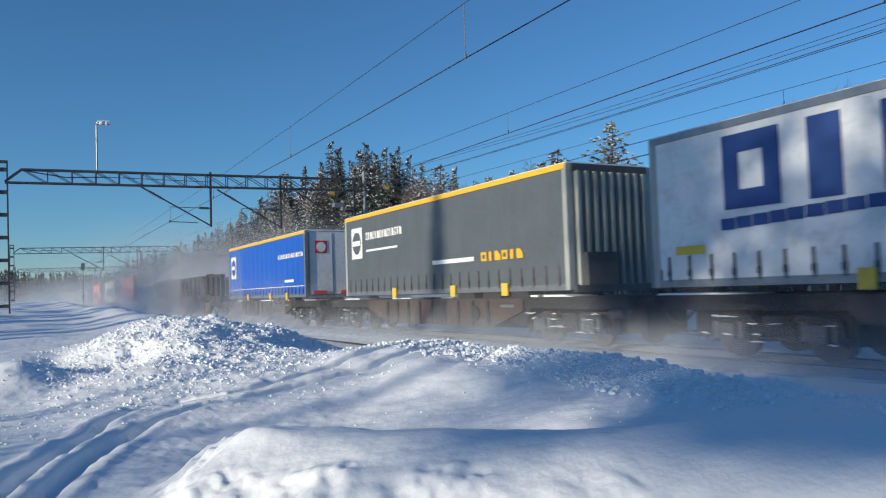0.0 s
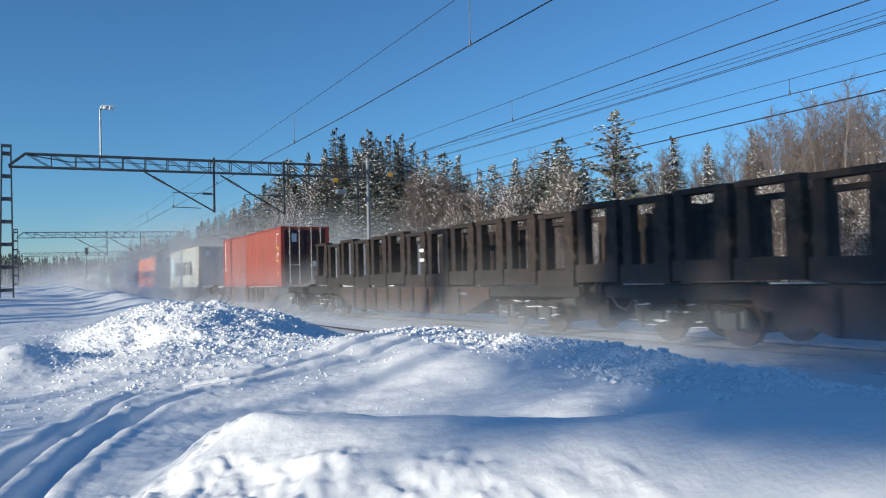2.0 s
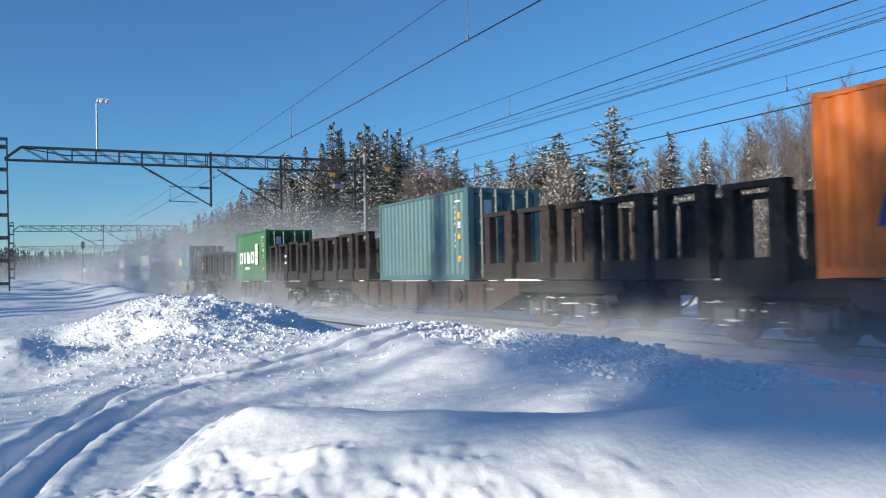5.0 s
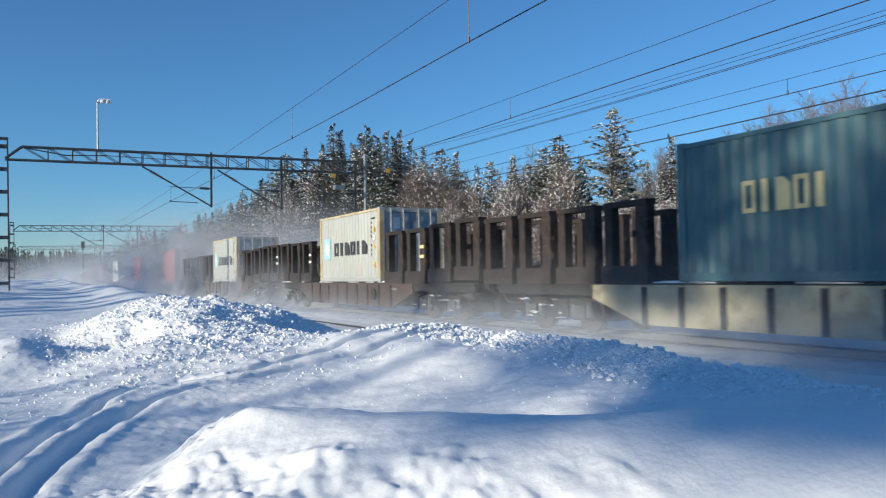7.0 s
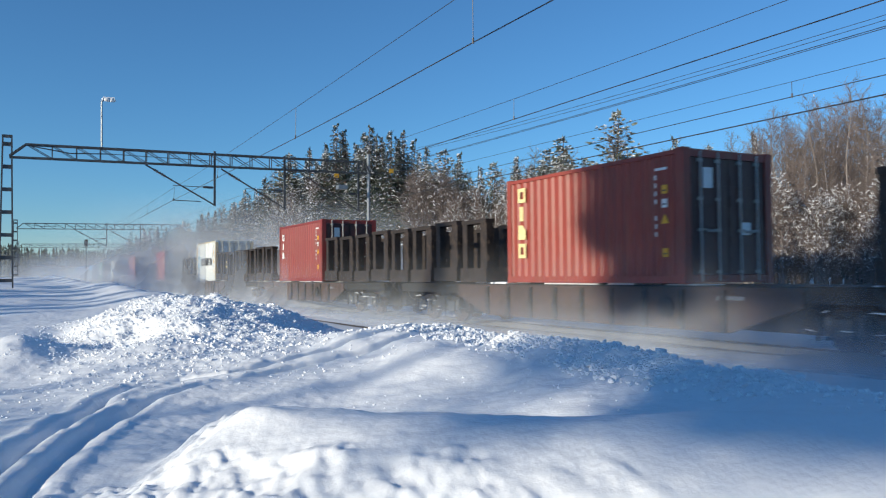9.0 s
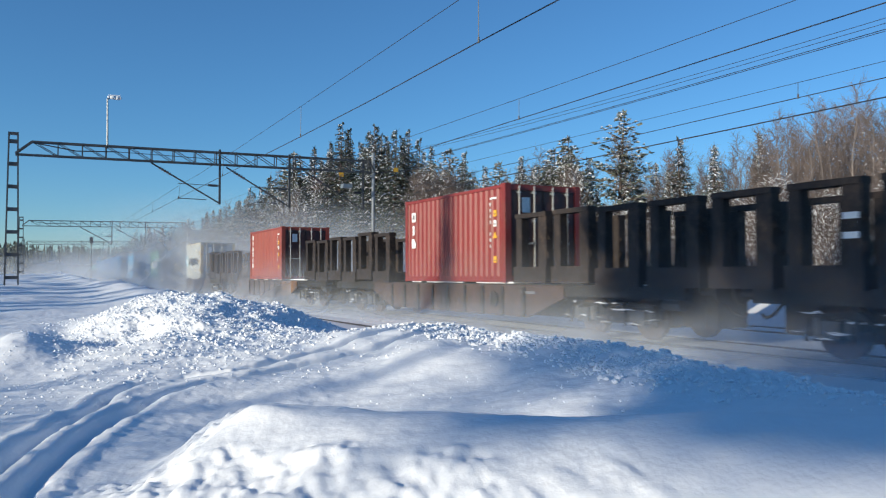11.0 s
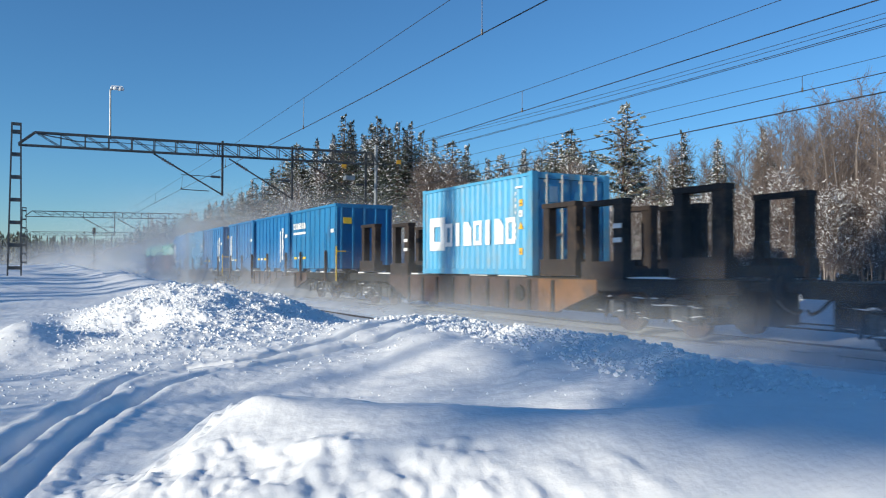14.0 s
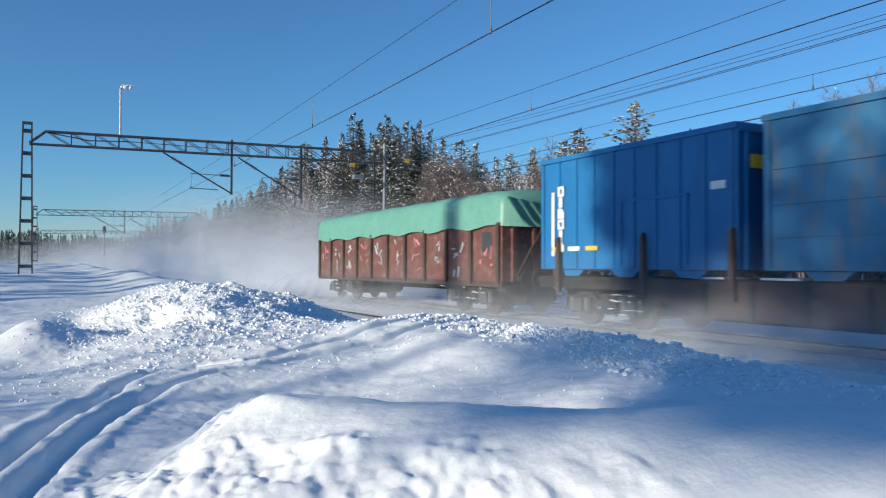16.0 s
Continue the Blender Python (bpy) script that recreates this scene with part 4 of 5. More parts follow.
def letters(root, name, colour, n, y_left, z, h, pitch, fill=0.68, frame_=True, x=-1.226, down=False, label=""):
    """Plain outlined blocks in place of a name, in a row or (down) stacked; not framed: one plain bar."""
    if not frame_:
        w = n * pitch
        s = Shape().box(x, x + 0.012, y_left - (h if down else w), y_left, z - (w if down else h / 2), z + (0 if down else h / 2))
        part(name, s, colour, root, label)
        return
    for i in range(n):
        yl, zc = (y_left, z - i * pitch) if down else (y_left - i * pitch, z)
        w = (pitch if not down else h) * fill
        t = min(w, h) * 0.28
        a, b, c, d = yl, yl - w, zc - h / 2, zc + h / 2
        if i % 3 == 0:      # hollow block
            s = Shape()
            for q in ((a - t, a, c, d), (b, b + t, c, d)):
                s.box(x, x + 0.012, *q)
            s.box(x, x + 0.012, b + t, a - t, c, c + t).box(x, x + 0.012, b + t, a - t, d - t, d)
        elif i % 3 == 1:    # slim block
            s = Shape().box(x, x + 0.012, b + 0.3 * w, a - 0.2 * w, c, d)
        else:               # block with a cut corner
            s = Shape().prism([(a, c), (a, d), (b + 0.45 * w, d), (b, d - 0.45 * w), (b, c)], x, x + 0.012)
        part(name, s, colour, root, label)


def star(y, z, r, x=-1.232):
    """A seven pointed star."""
    pts = []
    for i in range(14):
        a = math.pi / 2 + math.pi * i / 7
        q = r if i % 2 == 0 else r * 0.42
        pts.append((y + q * math.cos(a), z + q * math.sin(a)))
    return Shape().prism(pts, x, x + 0.012)


def container(s0, length, ht, paint_, label, doors=None, extra=None):
    """A box container whose door end is at s0; floor at 1.16 m."""
    root = thing("shipping_container", label, "container", "containers on the train")
    h, z0, z1 = length / 2, 1.16, 1.16 + ht
    doors = doors or paint_
    post = RUSTY_CREAM if paint_ in (C_CREAM, C_WHITEGREY) else paint_
    for sx in (-1, 1):
        part("side_panel", corrugated(sx * 1.205, -h + 0.16, h - 0.16, z0 + 0.16, z1 - 0.1, 0.036, sx), paint_, root)
        r = Shape()
        r.box(sx * 1.19 - 0.03, sx * 1.19 + 0.03, -h + 0.17, h - 0.17, z0 + 0.01, z0 + 0.16)
        part("bottom_rail", r, paint_, root)
        r = Shape()
        r.box(sx * 1.19 - 0.03, sx * 1.19 + 0.03, -h + 0.17, h - 0.17, z1 - 0.1, z1 - 0.02)
        part("top_rail", r, post, root)
        for e in (-1, 1):
            c = Shape()
            c.box(sx * 1.13 - 0.09, sx * 1.13 + 0.09, e * (h - 0.09) - 0.09, e * (h - 0.09) + 0.09, z0, z1)
            po = part("corner_post", c, post, root)
            for z in (z0 - 0.005, z1 - 0.11):
                part("corner_casting", Shape().box(sx * 1.13 - 0.093, sx * 1.13 + 0.096, e * (h - 0.09) - 0.094, e * (h - 0.09) + 0.096, z, z + 0.118), paint_, po)
    ro = corrugated(0, -h + 0.1, h - 0.1, -1.17, 1.17, 0.02, 1)
    ro.v = [(c, b, z1 - 0.03 + a) for a, b, c in ro.v]
    part("roof", ro, paint_, root)
    part("front_wall", Shape().box(-1.1, 1.1, h - 0.07, h - 0.04, z0 + 0.05, z1 - 0.05), paint_, root)
    part("floor", Shape().box(-1.15, 1.15, -h + 0.15, h - 0.15, z0 + 0.03, z0 + 0.12), UNDER, root)
    part("door_header", Shape().box(-1.04, 1.04, -h + 0.01, -h + 0.12, z1 - 0.16, z1 - 0.01), paint_, root)
    part("door_sill", Shape().box(-1.04, 1.04, -h + 0.01, -h + 0.12, z0 + 0.02, z0 + 0.16), paint_, root)
    for sx in (-1, 1):
        d = Shape()
        xa, xb = (-1.035, -0.012) if sx < 0 else (0.012, 1.035)
        d.box(xa, xb, -h + 0.04, -h + 0.09, z0 + 0.17, z1 - 0.17)
        for i in range(5):
            za = z0 + 0.3 + i * (ht - 0.6) / 5
            d.box(xa + 0.05, xb - 0.05, -h + 0.025, -h + 0.04, za, za + (ht - 0.6) / 5 * 0.55)
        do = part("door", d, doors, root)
        for xr in ((-0.78, -0.3) if sx < 0 else (0.3, 0.78)):
            lr = Shape().tube((xr, -h - 0.005, z0 + 0.05), (xr, -h - 0.005, z1 - 0.05), 0.021, k=8)
            for zz in (z0 + 0.2, z0 + 1.0, z0 + 1.6, z1 - 0.25):
                lr.box(xr - 0.06, xr + 0.06, -h, -h + 0.03, zz, zz + 0.06)
            lr.bar((xr, -h - 0.02, z0 + 1.05), (xr + 0.33 * (1 if xr in (-0.78, 0.3) else -1), -h - 0.02, z0 + 1.0), 0.03)
            part("lock_rod", lr, GALV_ROD, do, "galvanised lock rod")
        part("placard", Shape().box(xa + 0.35, xa + 0.6, -h + 0.018, -h + 0.026, *((z1 - 0.75, z1 - 0.35) if sx < 0 else (z0 + 0.95, z0 + 1.2))), WHITE, do, "small white placard")
    # codes near the door end: unreadable, so plain bars
    if ht > 2:
        letters(root, "marking", WHITE if paint_ not in (C_CREAM, C_WHITEGREY) else CHARCOAL, 4, -h + 0.75, z1 - 0.35, 0.05, 0.08, frame_=False)
        part("warning_sticker", Shape().prism([(-h + 0.6, z0 + 1.17), (-h + 0.4, z0 + 1.17), (-h + 0.5, z0 + 1.35)], -1.228, -1.215), ORANGE_YELLOW, root)
        for dz, colour in ((0.52, ORANGE_YELLOW), (1.48, WHITE), (1.75, ORANGE_YELLOW)):
            st = part("warning_sticker", Shape().box(-1.228, -1.215, -h + 0.43, -h + 0.57, z0 + dz, z0 + dz + 0.17), colour, root)
            part("sticker_line", Shape().box(-1.231, -1.229, -h + 0.46, -h + 0.54, z0 + dz + 0.05, z0 + dz + 0.08), CHARCOAL, st)
        for k in range(8):
            if k not in (4,):
                part("marking", Shape().box(-1.228, -1.215, -h + 0.72, -h + 0.76, z1 - 0.55 - k * 0.16, z1 - 0.46 - k * 0.16), WHITE if paint_ not in (C_CREAM, C_WHITEGREY) else CHARCOAL, root)
    if extra:
        extra(root, h, z0, z1)
    return ride(root, s0 + h)


def star_brand(root, h, z0, z1):
    """Pale blue panel with a white star, and six dark blocks."""
    big = h > 4
    zc = z0 + (1.45 if big else 1.3)
    sq = 0.72 if big else 0.36
    yl = h - (1.45 if big else 0.85)
    part("emblem_panel", Shape().box(-1.222, -1.21, yl - sq, yl + sq, zc - sq * 1.15, zc + sq * 1.15), PALEBLUE, root, "pale blue emblem panel")
    part("emblem_star", star(yl, zc, sq * 0.85), WHITE, root, "white star emblem")
    if big:
        letters(root, "name_block", CHARCOAL, 6, h - 2.75, zc - 0.05, 0.98, 1.18, 0.74, label="dark name blocks")
    else:
        letters(root, "name_block", CHARCOAL, 6, h - 1.65, zc - 0.05, 0.5, 0.56, 0.76, label="dark name blocks")


def stacked(n, colour, z_top=0.35, size=0.24, pitch=0.3):
    def go(root, h, z0, z1):
        letters(root, "name_block", colour, n, h - 0.5, z1 - z_top, size, pitch, 0.9, down=True)
    return go


def orange_brand(root, h, z0, z1):
    part("emblem", Shape().prism([(h - 1.0, z0 + 0.75), (h - 1.55, z0 + 0.75), (h - 1.85, z0 + 1.8), (h - 1.3, z0 + 1.8)], -1.232, -1.215), DARKBLUE, root, "dark blue emblem")
    letters(root, "name_block", CHARCOAL, 11, h - 2.9, z0 + 1.3, 0.6, 0.66, 0.72)


def green_brand(root, h, z0, z1):
    letters(root, "name_block", WHITE, 4, h - 0.8, z0 + 1.25, 0.62, 0.78, 0.82)
    letters(root, "small_line", WHITE, 6, h - 1.9, z0 + 0.68, 0.14, 0.16, frame_=False)
    part("white_panel", Shape().box(-1.236, -1.224, h - 4.55, h - 4.05, z0 + 0.85, z0 + 1.95), WHITE, root, "white label panel")
    part("label_bar", Shape().box(-1.242, -1.238, h - 4.5, h - 4.12, z0 + 1.2, z0 + 1.24).box(-1.242, -1.238, h - 4.5, h - 4.12, z0 + 1.6, z0 + 1.64), REDSIGN, root)


def cream_brand(root, h, z0, z1):
    letters(root, "name_block", GOLDEN, 5, h - 1.5, z0 + 1.45, 0.55, 0.34, 0.8)


def blue_brand(root, h, z0, z1):
    letters(root, "emblem", WHITE, 1, h - 0.5, z0 + 1.2, 1.0, 1.15, 0.85, label="white emblem block")
    letters(root, "name_block", WHITE, 7, h - 1.5, z0 + 1.15, 0.68, 0.56, 0.78)


def trailer(s0, length, cloth, label, top_trim, extra, ribbed):
    """A curtain sided road trailer on a pocket wagon; rear end at s0."""
    root = thing("semi_trailer", label, "trailer", "trailers on the train")
    h, z0, z1 = length / 2, 1.28, 4.2
    n = 26
    for sx in (-1, 1):
        s = Shape()
        rng = random.Random(int(s0) + sx)
        cols = []
        for i in range(n * 3 + 1):
            y = -h + 0.16 + (length - 0.32) * i / (n * 3)
            cols.append((y, 0.006 * math.sin(i * 1.3) + rng.uniform(-0.004, 0.004)))
        zs = (z0 + 0.34, z0 + 0.9, z0 + 1.9, z1 - 0.14)
        for i, (y, o) in enumerate(cols):
            s.v += [(sx * (1.25 + o * (1 if 0 < k < 3 else 0.3)), y, z) for k, z in enumerate(zs)]
            if i:
                for k in range(3):
                    a, b = 4 * i - 4 + k, 4 * i + k
                    s.f.append((a, b, b + 1, a + 1))
        part("curtain", s, cloth, root)
        part("valance", Shape().box(sx * 1.255 - 0.02, sx * 1.255 + 0.02, -h + 0.05, h - 0.05, z1 - 0.15, z1 - 0.02), top_trim, root, "coloured top rail")
        part("side_raft", Shape().box(sx * 1.22 - 0.03, sx * 1.22 + 0.03, -h + 0.05, h - 0.05, z0, z0 + 0.14), STEEL_GREY, root)
        part("skirt", Shape().box(sx * 1.235 - 0.006, sx * 1.235 + 0.006, -h + 0.2, h - 0.2, z0 + 0.12, z0 + 0.36), cloth, root)
        for i in range(n):
            y = -h + 0.4 + (length - 0.8) * i / (n - 1)
            part("buckle_strap", Shape().box(sx * 1.258 - 0.008, sx * 1.258 + 0.008, y - 0.025, y + 0.025, z0 + 0.1, z0 + 0.58).box(sx * 1.27 - 0.012, sx * 1.27 + 0.012, y - 0.04, y + 0.04, z0 + 0.2, z0 + 0.32), STEEL_DARK, root)
        for e in (-1, 1):
            part("corner_post", Shape().box(sx * 1.2 - 0.07, sx * 1.2 + 0.07, e * (h - 0.08) - 0.08, e * (h - 0.08) + 0.08, z0, z1 - 0.02), C_CREAM if ribbed else STEEL_GREY, root)
        for y in (-h + 2.5, -h + 5.2, h - 4.5):
            part("side_marker", Shape().box(sx * 1.3 - 0.02, sx * 1.3 + 0.02, y, y + 0.28, z0 - 0.1, z0 + 0.22), YELLOW, root, "yellow marker plate")
    part("roof", Shape().box(-1.22, 1.22, -h + 0.02, h - 0.02, z1 - 0.05, z1 + 0.01), T_WHITE, root)
    part("bed", Shape().box(-1.18, 1.18, -h + 0.05, h - 0.05, z0 - 0.02, z0 + 0.1), UNDER, root)
    part("front_wall", Shape().box(-1.15, 1.15, h - 0.08, h - 0.03, z0, z1 - 0.06), STEEL_GREY, root)
    e = Shape()
    e.box(-1.12, 1.12, -h + 0.05, -h + 0.1, z0 + 0.05, z1 - 0.06)
    part("end_wall", e, C_CREAM if ribbed else T_WHITE, root, "pale end wall")
    if ribbed:
        for i in range(9):
            x = -0.98 + i * 0.245
            part("end_rib", Shape().box(x - 0.04, x + 0.04, -h - 0.1, -h + 0.06, z0 + 0.1, z1 - 0.2), C_CREAM, root)
        part("end_beam", Shape().box(-1.12, 1.12, -h - 0.04, -h + 0.06, z1 - 0.2, z1 - 0.03).box(-1.12, 1.12, -h - 0.05, -h + 0.05, z0 - 0.05, z0 + 0.12), STEEL_DARK, root)
        part("cool_box", Shape().box(-0.95, -0.1, -h - 0.28, -h - 0.03, z0 + 0.1, z0 + 0.85), STEEL_DARK, root)
    else:
        part("end_frame", Shape().box(-0.02, 0.02, -h + 0.035, -h + 0.06, z0 + 0.1, z1 - 0.15).box(-1.12, 1.12, -h + 0.0, -h + 0.06, z0 - 0.06, z0 + 0.05), STEEL_GREY, root)
        part("end_frame", Shape().box(-1.12, -1.05, -h + 0.02, -h + 0.06, z0, z1 - 0.1).box(1.05, 1.12, -h + 0.02, -h + 0.06, z0, z1 - 0.1), STEEL_GREY, root)
        for x in (-0.9, 0.35):
            part("tail_lamp", Shape().box(x, x + 0.6, -h - 0.01, -h + 0.04, z0 + 0.1, z0 + 0.26), REDSIGN, root)
        part("emblem_panel", Shape().box(-0.8, -0.25, -h + 0.035, -h + 0.05, z0 + 1.9, z0 + 2.45), REDSIGN, root, "red emblem panel")
        part("emblem_disc", Shape().tube((-0.525, -h + 0.036, z0 + 2.17), (-0.525, -h + 0.03, z0 + 2.17), 0.22, k=20), WHITE, root)
    for y in (-h + 2.2, -h + 3.5, -h + 4.8):
        w = Shape()
        for sx in (-1, 1):
            w.tube((sx * 0.85, y, 0.95), (sx * 1.18, y, 0.95), 0.5, k=20)
        part("road_wheels", w, RUBBER, root, "black road tyres")
    extra(root, h, z0, z1)
    return ride(root, s0 + h)


def disc_emblem(root, y, z, r, ring):
    part("emblem_panel", Shape().box(-1.272, -1.26, y - r * 1.1, y + r * 1.1, z - r * 1.25, z + r * 1.25), WHITE, root, "white emblem panel")
    part("emblem_disc", Shape().tube((-1.273, y, z), (-1.28, y, z), r * 0.9, k=24), ring, root)
    part("emblem_bar", Shape().box(-1.288, -1.281, y - r * 0.8, y + r * 0.8, z - r * 0.2, z + r * 0.2), WHITE, root)


def white_livery(root, h, z0, z1):
    letters(root, "name_block", DARKBLUE, 7, h - 1.8, z0 + 1.98, 1.3, 1.45, 0.8, x=-1.275, label="large navy name blocks")
    for i in range(30):
        y = h - 1.7 - 10.2 * i / 30
        z = z0 + 0.98 + 0.2 * math.sin(i / 30 * 2.2)
        part("band_dash", Shape().box(-1.272, -1.262, y - 0.31, y, z, z + 0.2), DARKBLUE, root)
    part("yellow_patch", Shape().box(-1.272, -1.262, h - 1.3, h - 0.6, z0 + 0.6, z0 + 0.76), YELLOW, root)


def grey_livery(root, h, z0, z1):
    disc_emblem(root, h - 1.15, z0 + 1.9, 0.45, T_GREY)
    letters(root, "name_block", WHITE, 15, h - 2.0, z0 + 2.1, 0.26, 0.2, 0.8, x=-1.275)
    part("flourish", Shape().box(-1.272, -1.262, h - 4.6, h - 2.0, z0 + 1.55, z0 + 1.62), WHITE, root)
    letters(root, "amber_block", ORANGE_YELLOW, 6, -h + 3.8, z0 + 0.95, 0.24, 0.34, 0.8, x=-1.275)
    letters(root, "small_line", WHITE, 11, -h + 6.6, z0 + 0.92, 0.12, 0.22, frame_=False, x=-1.275)


def blue_livery(root, h, z0, z1):
    disc_emblem(root, h - 1.15, z0 + 1.75, 0.5, DARKBLUE)
    letters(root, "name_block", WHITE, 15, -h + 4.0, z0 + 1.9, 0.2, 0.25, 0.72, x=-1.275)
    letters(root, "small_line", WHITE, 9, -h + 3.0, z0 + 0.75, 0.12, 0.15, frame_=False, x=-1.275)
    part("white_line", Shape().box(-1.268, -1.262, -h + 0.2, h - 0.2, z0 + 0.48, z0 + 0.51), WHITE, root)


def waste_box(s0, length, paint_, label, text=None, old=False, hatch=True):
    """A tall ribbed steel box; floor at 1.3 m, rim at 3.9 m."""
    root = thing("steel_box", label, "container", "blue boxes on the train")
    h, z0, z1 = length / 2, 1.3, 3.88
    for sx in (-1, 1):
        part("side_wall", Shape().box(sx * 1.2 - 0.02, sx * 1.2 + 0.02, -h, h, z0, z1), paint_, root)
        part("top_rim", Shape().box(sx * 1.22 - 0.05, sx * 1.22 + 0.05, -h, h, z1 - 0.04, z1 + 0.07), paint_, root)
        for i in range(10 if not old else 2):
            y = -h + 0.12 + (length - 0.24) * i / (9 if not old else 1)
            part("side_rib", Shape().box(sx * 1.235 - 0.015, sx * 1.235 + 0.015, y - 0.035, y + 0.035, z0 + 0.02, z1 - 0.05), paint_, root)
        if old:
            for z in (z0 + 0.55, z0 + 1.1, z0 + 1.7):
                part("side_rib", Shape().box(sx * 1.235 - 0.015, sx * 1.235 + 0.015, -h + 0.2, h - 0.2, z, z + 0.07), paint_, root)
        for y in (-h + 1.2, h - 1.2, 0):
            part("fork_shoe", Shape().prism([(y - 0.45, z0), (y + 0.45, z0), (y + 0.25, z0 - 0.16), (y - 0.25, z0 - 0.16)], sx * 1.1 - 0.08, sx * 1.1 + 0.08), paint_, root)
    for e in (-1, 1):
        w = Shape()
        w.box(-1.18, 1.18, e * (h - 0.04) - 0.02, e * (h - 0.04) + 0.02, z0, z1)
        w.box(-1.2, 1.2, e * (h - 0.02) - 0.05, e * (h - 0.02) + 0.05, z1 - 0.1, z1 + 0.06)
        for i in range(5):
            x = -1.0 + i * 0.5
            part("end_rib", Shape().box(x - 0.04, x + 0.04, e * (h + 0.01) - 0.03, e * (h + 0.01) + 0.03, z0, z1 - 0.1), paint_, root)
        part("end_wall", w, paint_, root)
        part("end_sign", Shape().box(-0.95, -0.6, e * (h + 0.06) - 0.01, e * (h + 0.06) + 0.01, z1 - 0.75, z1 - 0.5), YELLOW, root, "small yellow sign")
    part("floor", Shape().box(-1.18, 1.18, -h + 0.03, h - 0.03, z0 - 0.02, z0 + 0.05), UNDER, root)
    ld = Shape()
    rng = random.Random(int(s0))
    for i in range(14):
        y = -h + 0.3 + (length - 0.6) * i / 13
        ld.tube((-1.1, y, z1 - 0.15), (1.1, y + 0.1, z1 - 0.12), rng.uniform(0.15, 0.22), k=8)
    part("load", ld, RUST, root, "dark loose load")
    if hatch:
        part("hatch_frame", Shape().box(-1.258, -1.25, h - 3.0, h - 2.95, z0 + 0.1, z0 + 1.45).box(-1.258, -1.25, h - 4.9, h - 4.85, z0 + 0.1, z0 + 1.45).box(-1.258, -1.25, h - 4.9, h - 2.95, z0 + 1.43, z0 + 1.48), paint_, root)
        for y, c in ((h - 0.5, YELLOW), (h - 1.15, WHITE), (h - 1.8, YELLOW)):
            part("reflector", Shape().box(-1.262, -1.252, y - 0.42, y, z0 + 0.42, z0 + 0.52), c, root)
    if text == "stack":
        letters(root, "name_block", WHITE, 6, -h + 1.1, z1 - 0.75, 0.24, 0.26, 0.95, down=True, x=-1.262)
        letters(root, "small_line", WHITE, 9, -h + 1.42, z1 - 0.75, 0.1, 0.17, frame_=False, down=True, x=-1.262)
    elif text == "stack_far":
        letters(root, "name_block", WHITE, 6, h - 0.75, z1 - 0.75, 0.24, 0.26, 0.95, down=True, x=-1.262)
        letters(root, "small_line", WHITE, 9, h - 0.5, z1 - 0.75, 0.1, 0.17, frame_=False, down=True, x=-1.262)
    elif text == "row":
        letters(root, "name_block", WHITE, 6, h - 0.4, z1 - 0.65, 0.27, 0.3, 0.85, x=-1.262)
        letters(root, "small_line", WHITE, 9, h - 0.4, z1 - 0.98, 0.1, 0.2, frame_=False, x=-1.262)
    part("plate", Shape().box(-1.262, -1.252, -h + 0.25, -h + 0.6, z1 - 1.1, z1 - 0.95), WHITE, root)
    return ride(root, s0 + h)


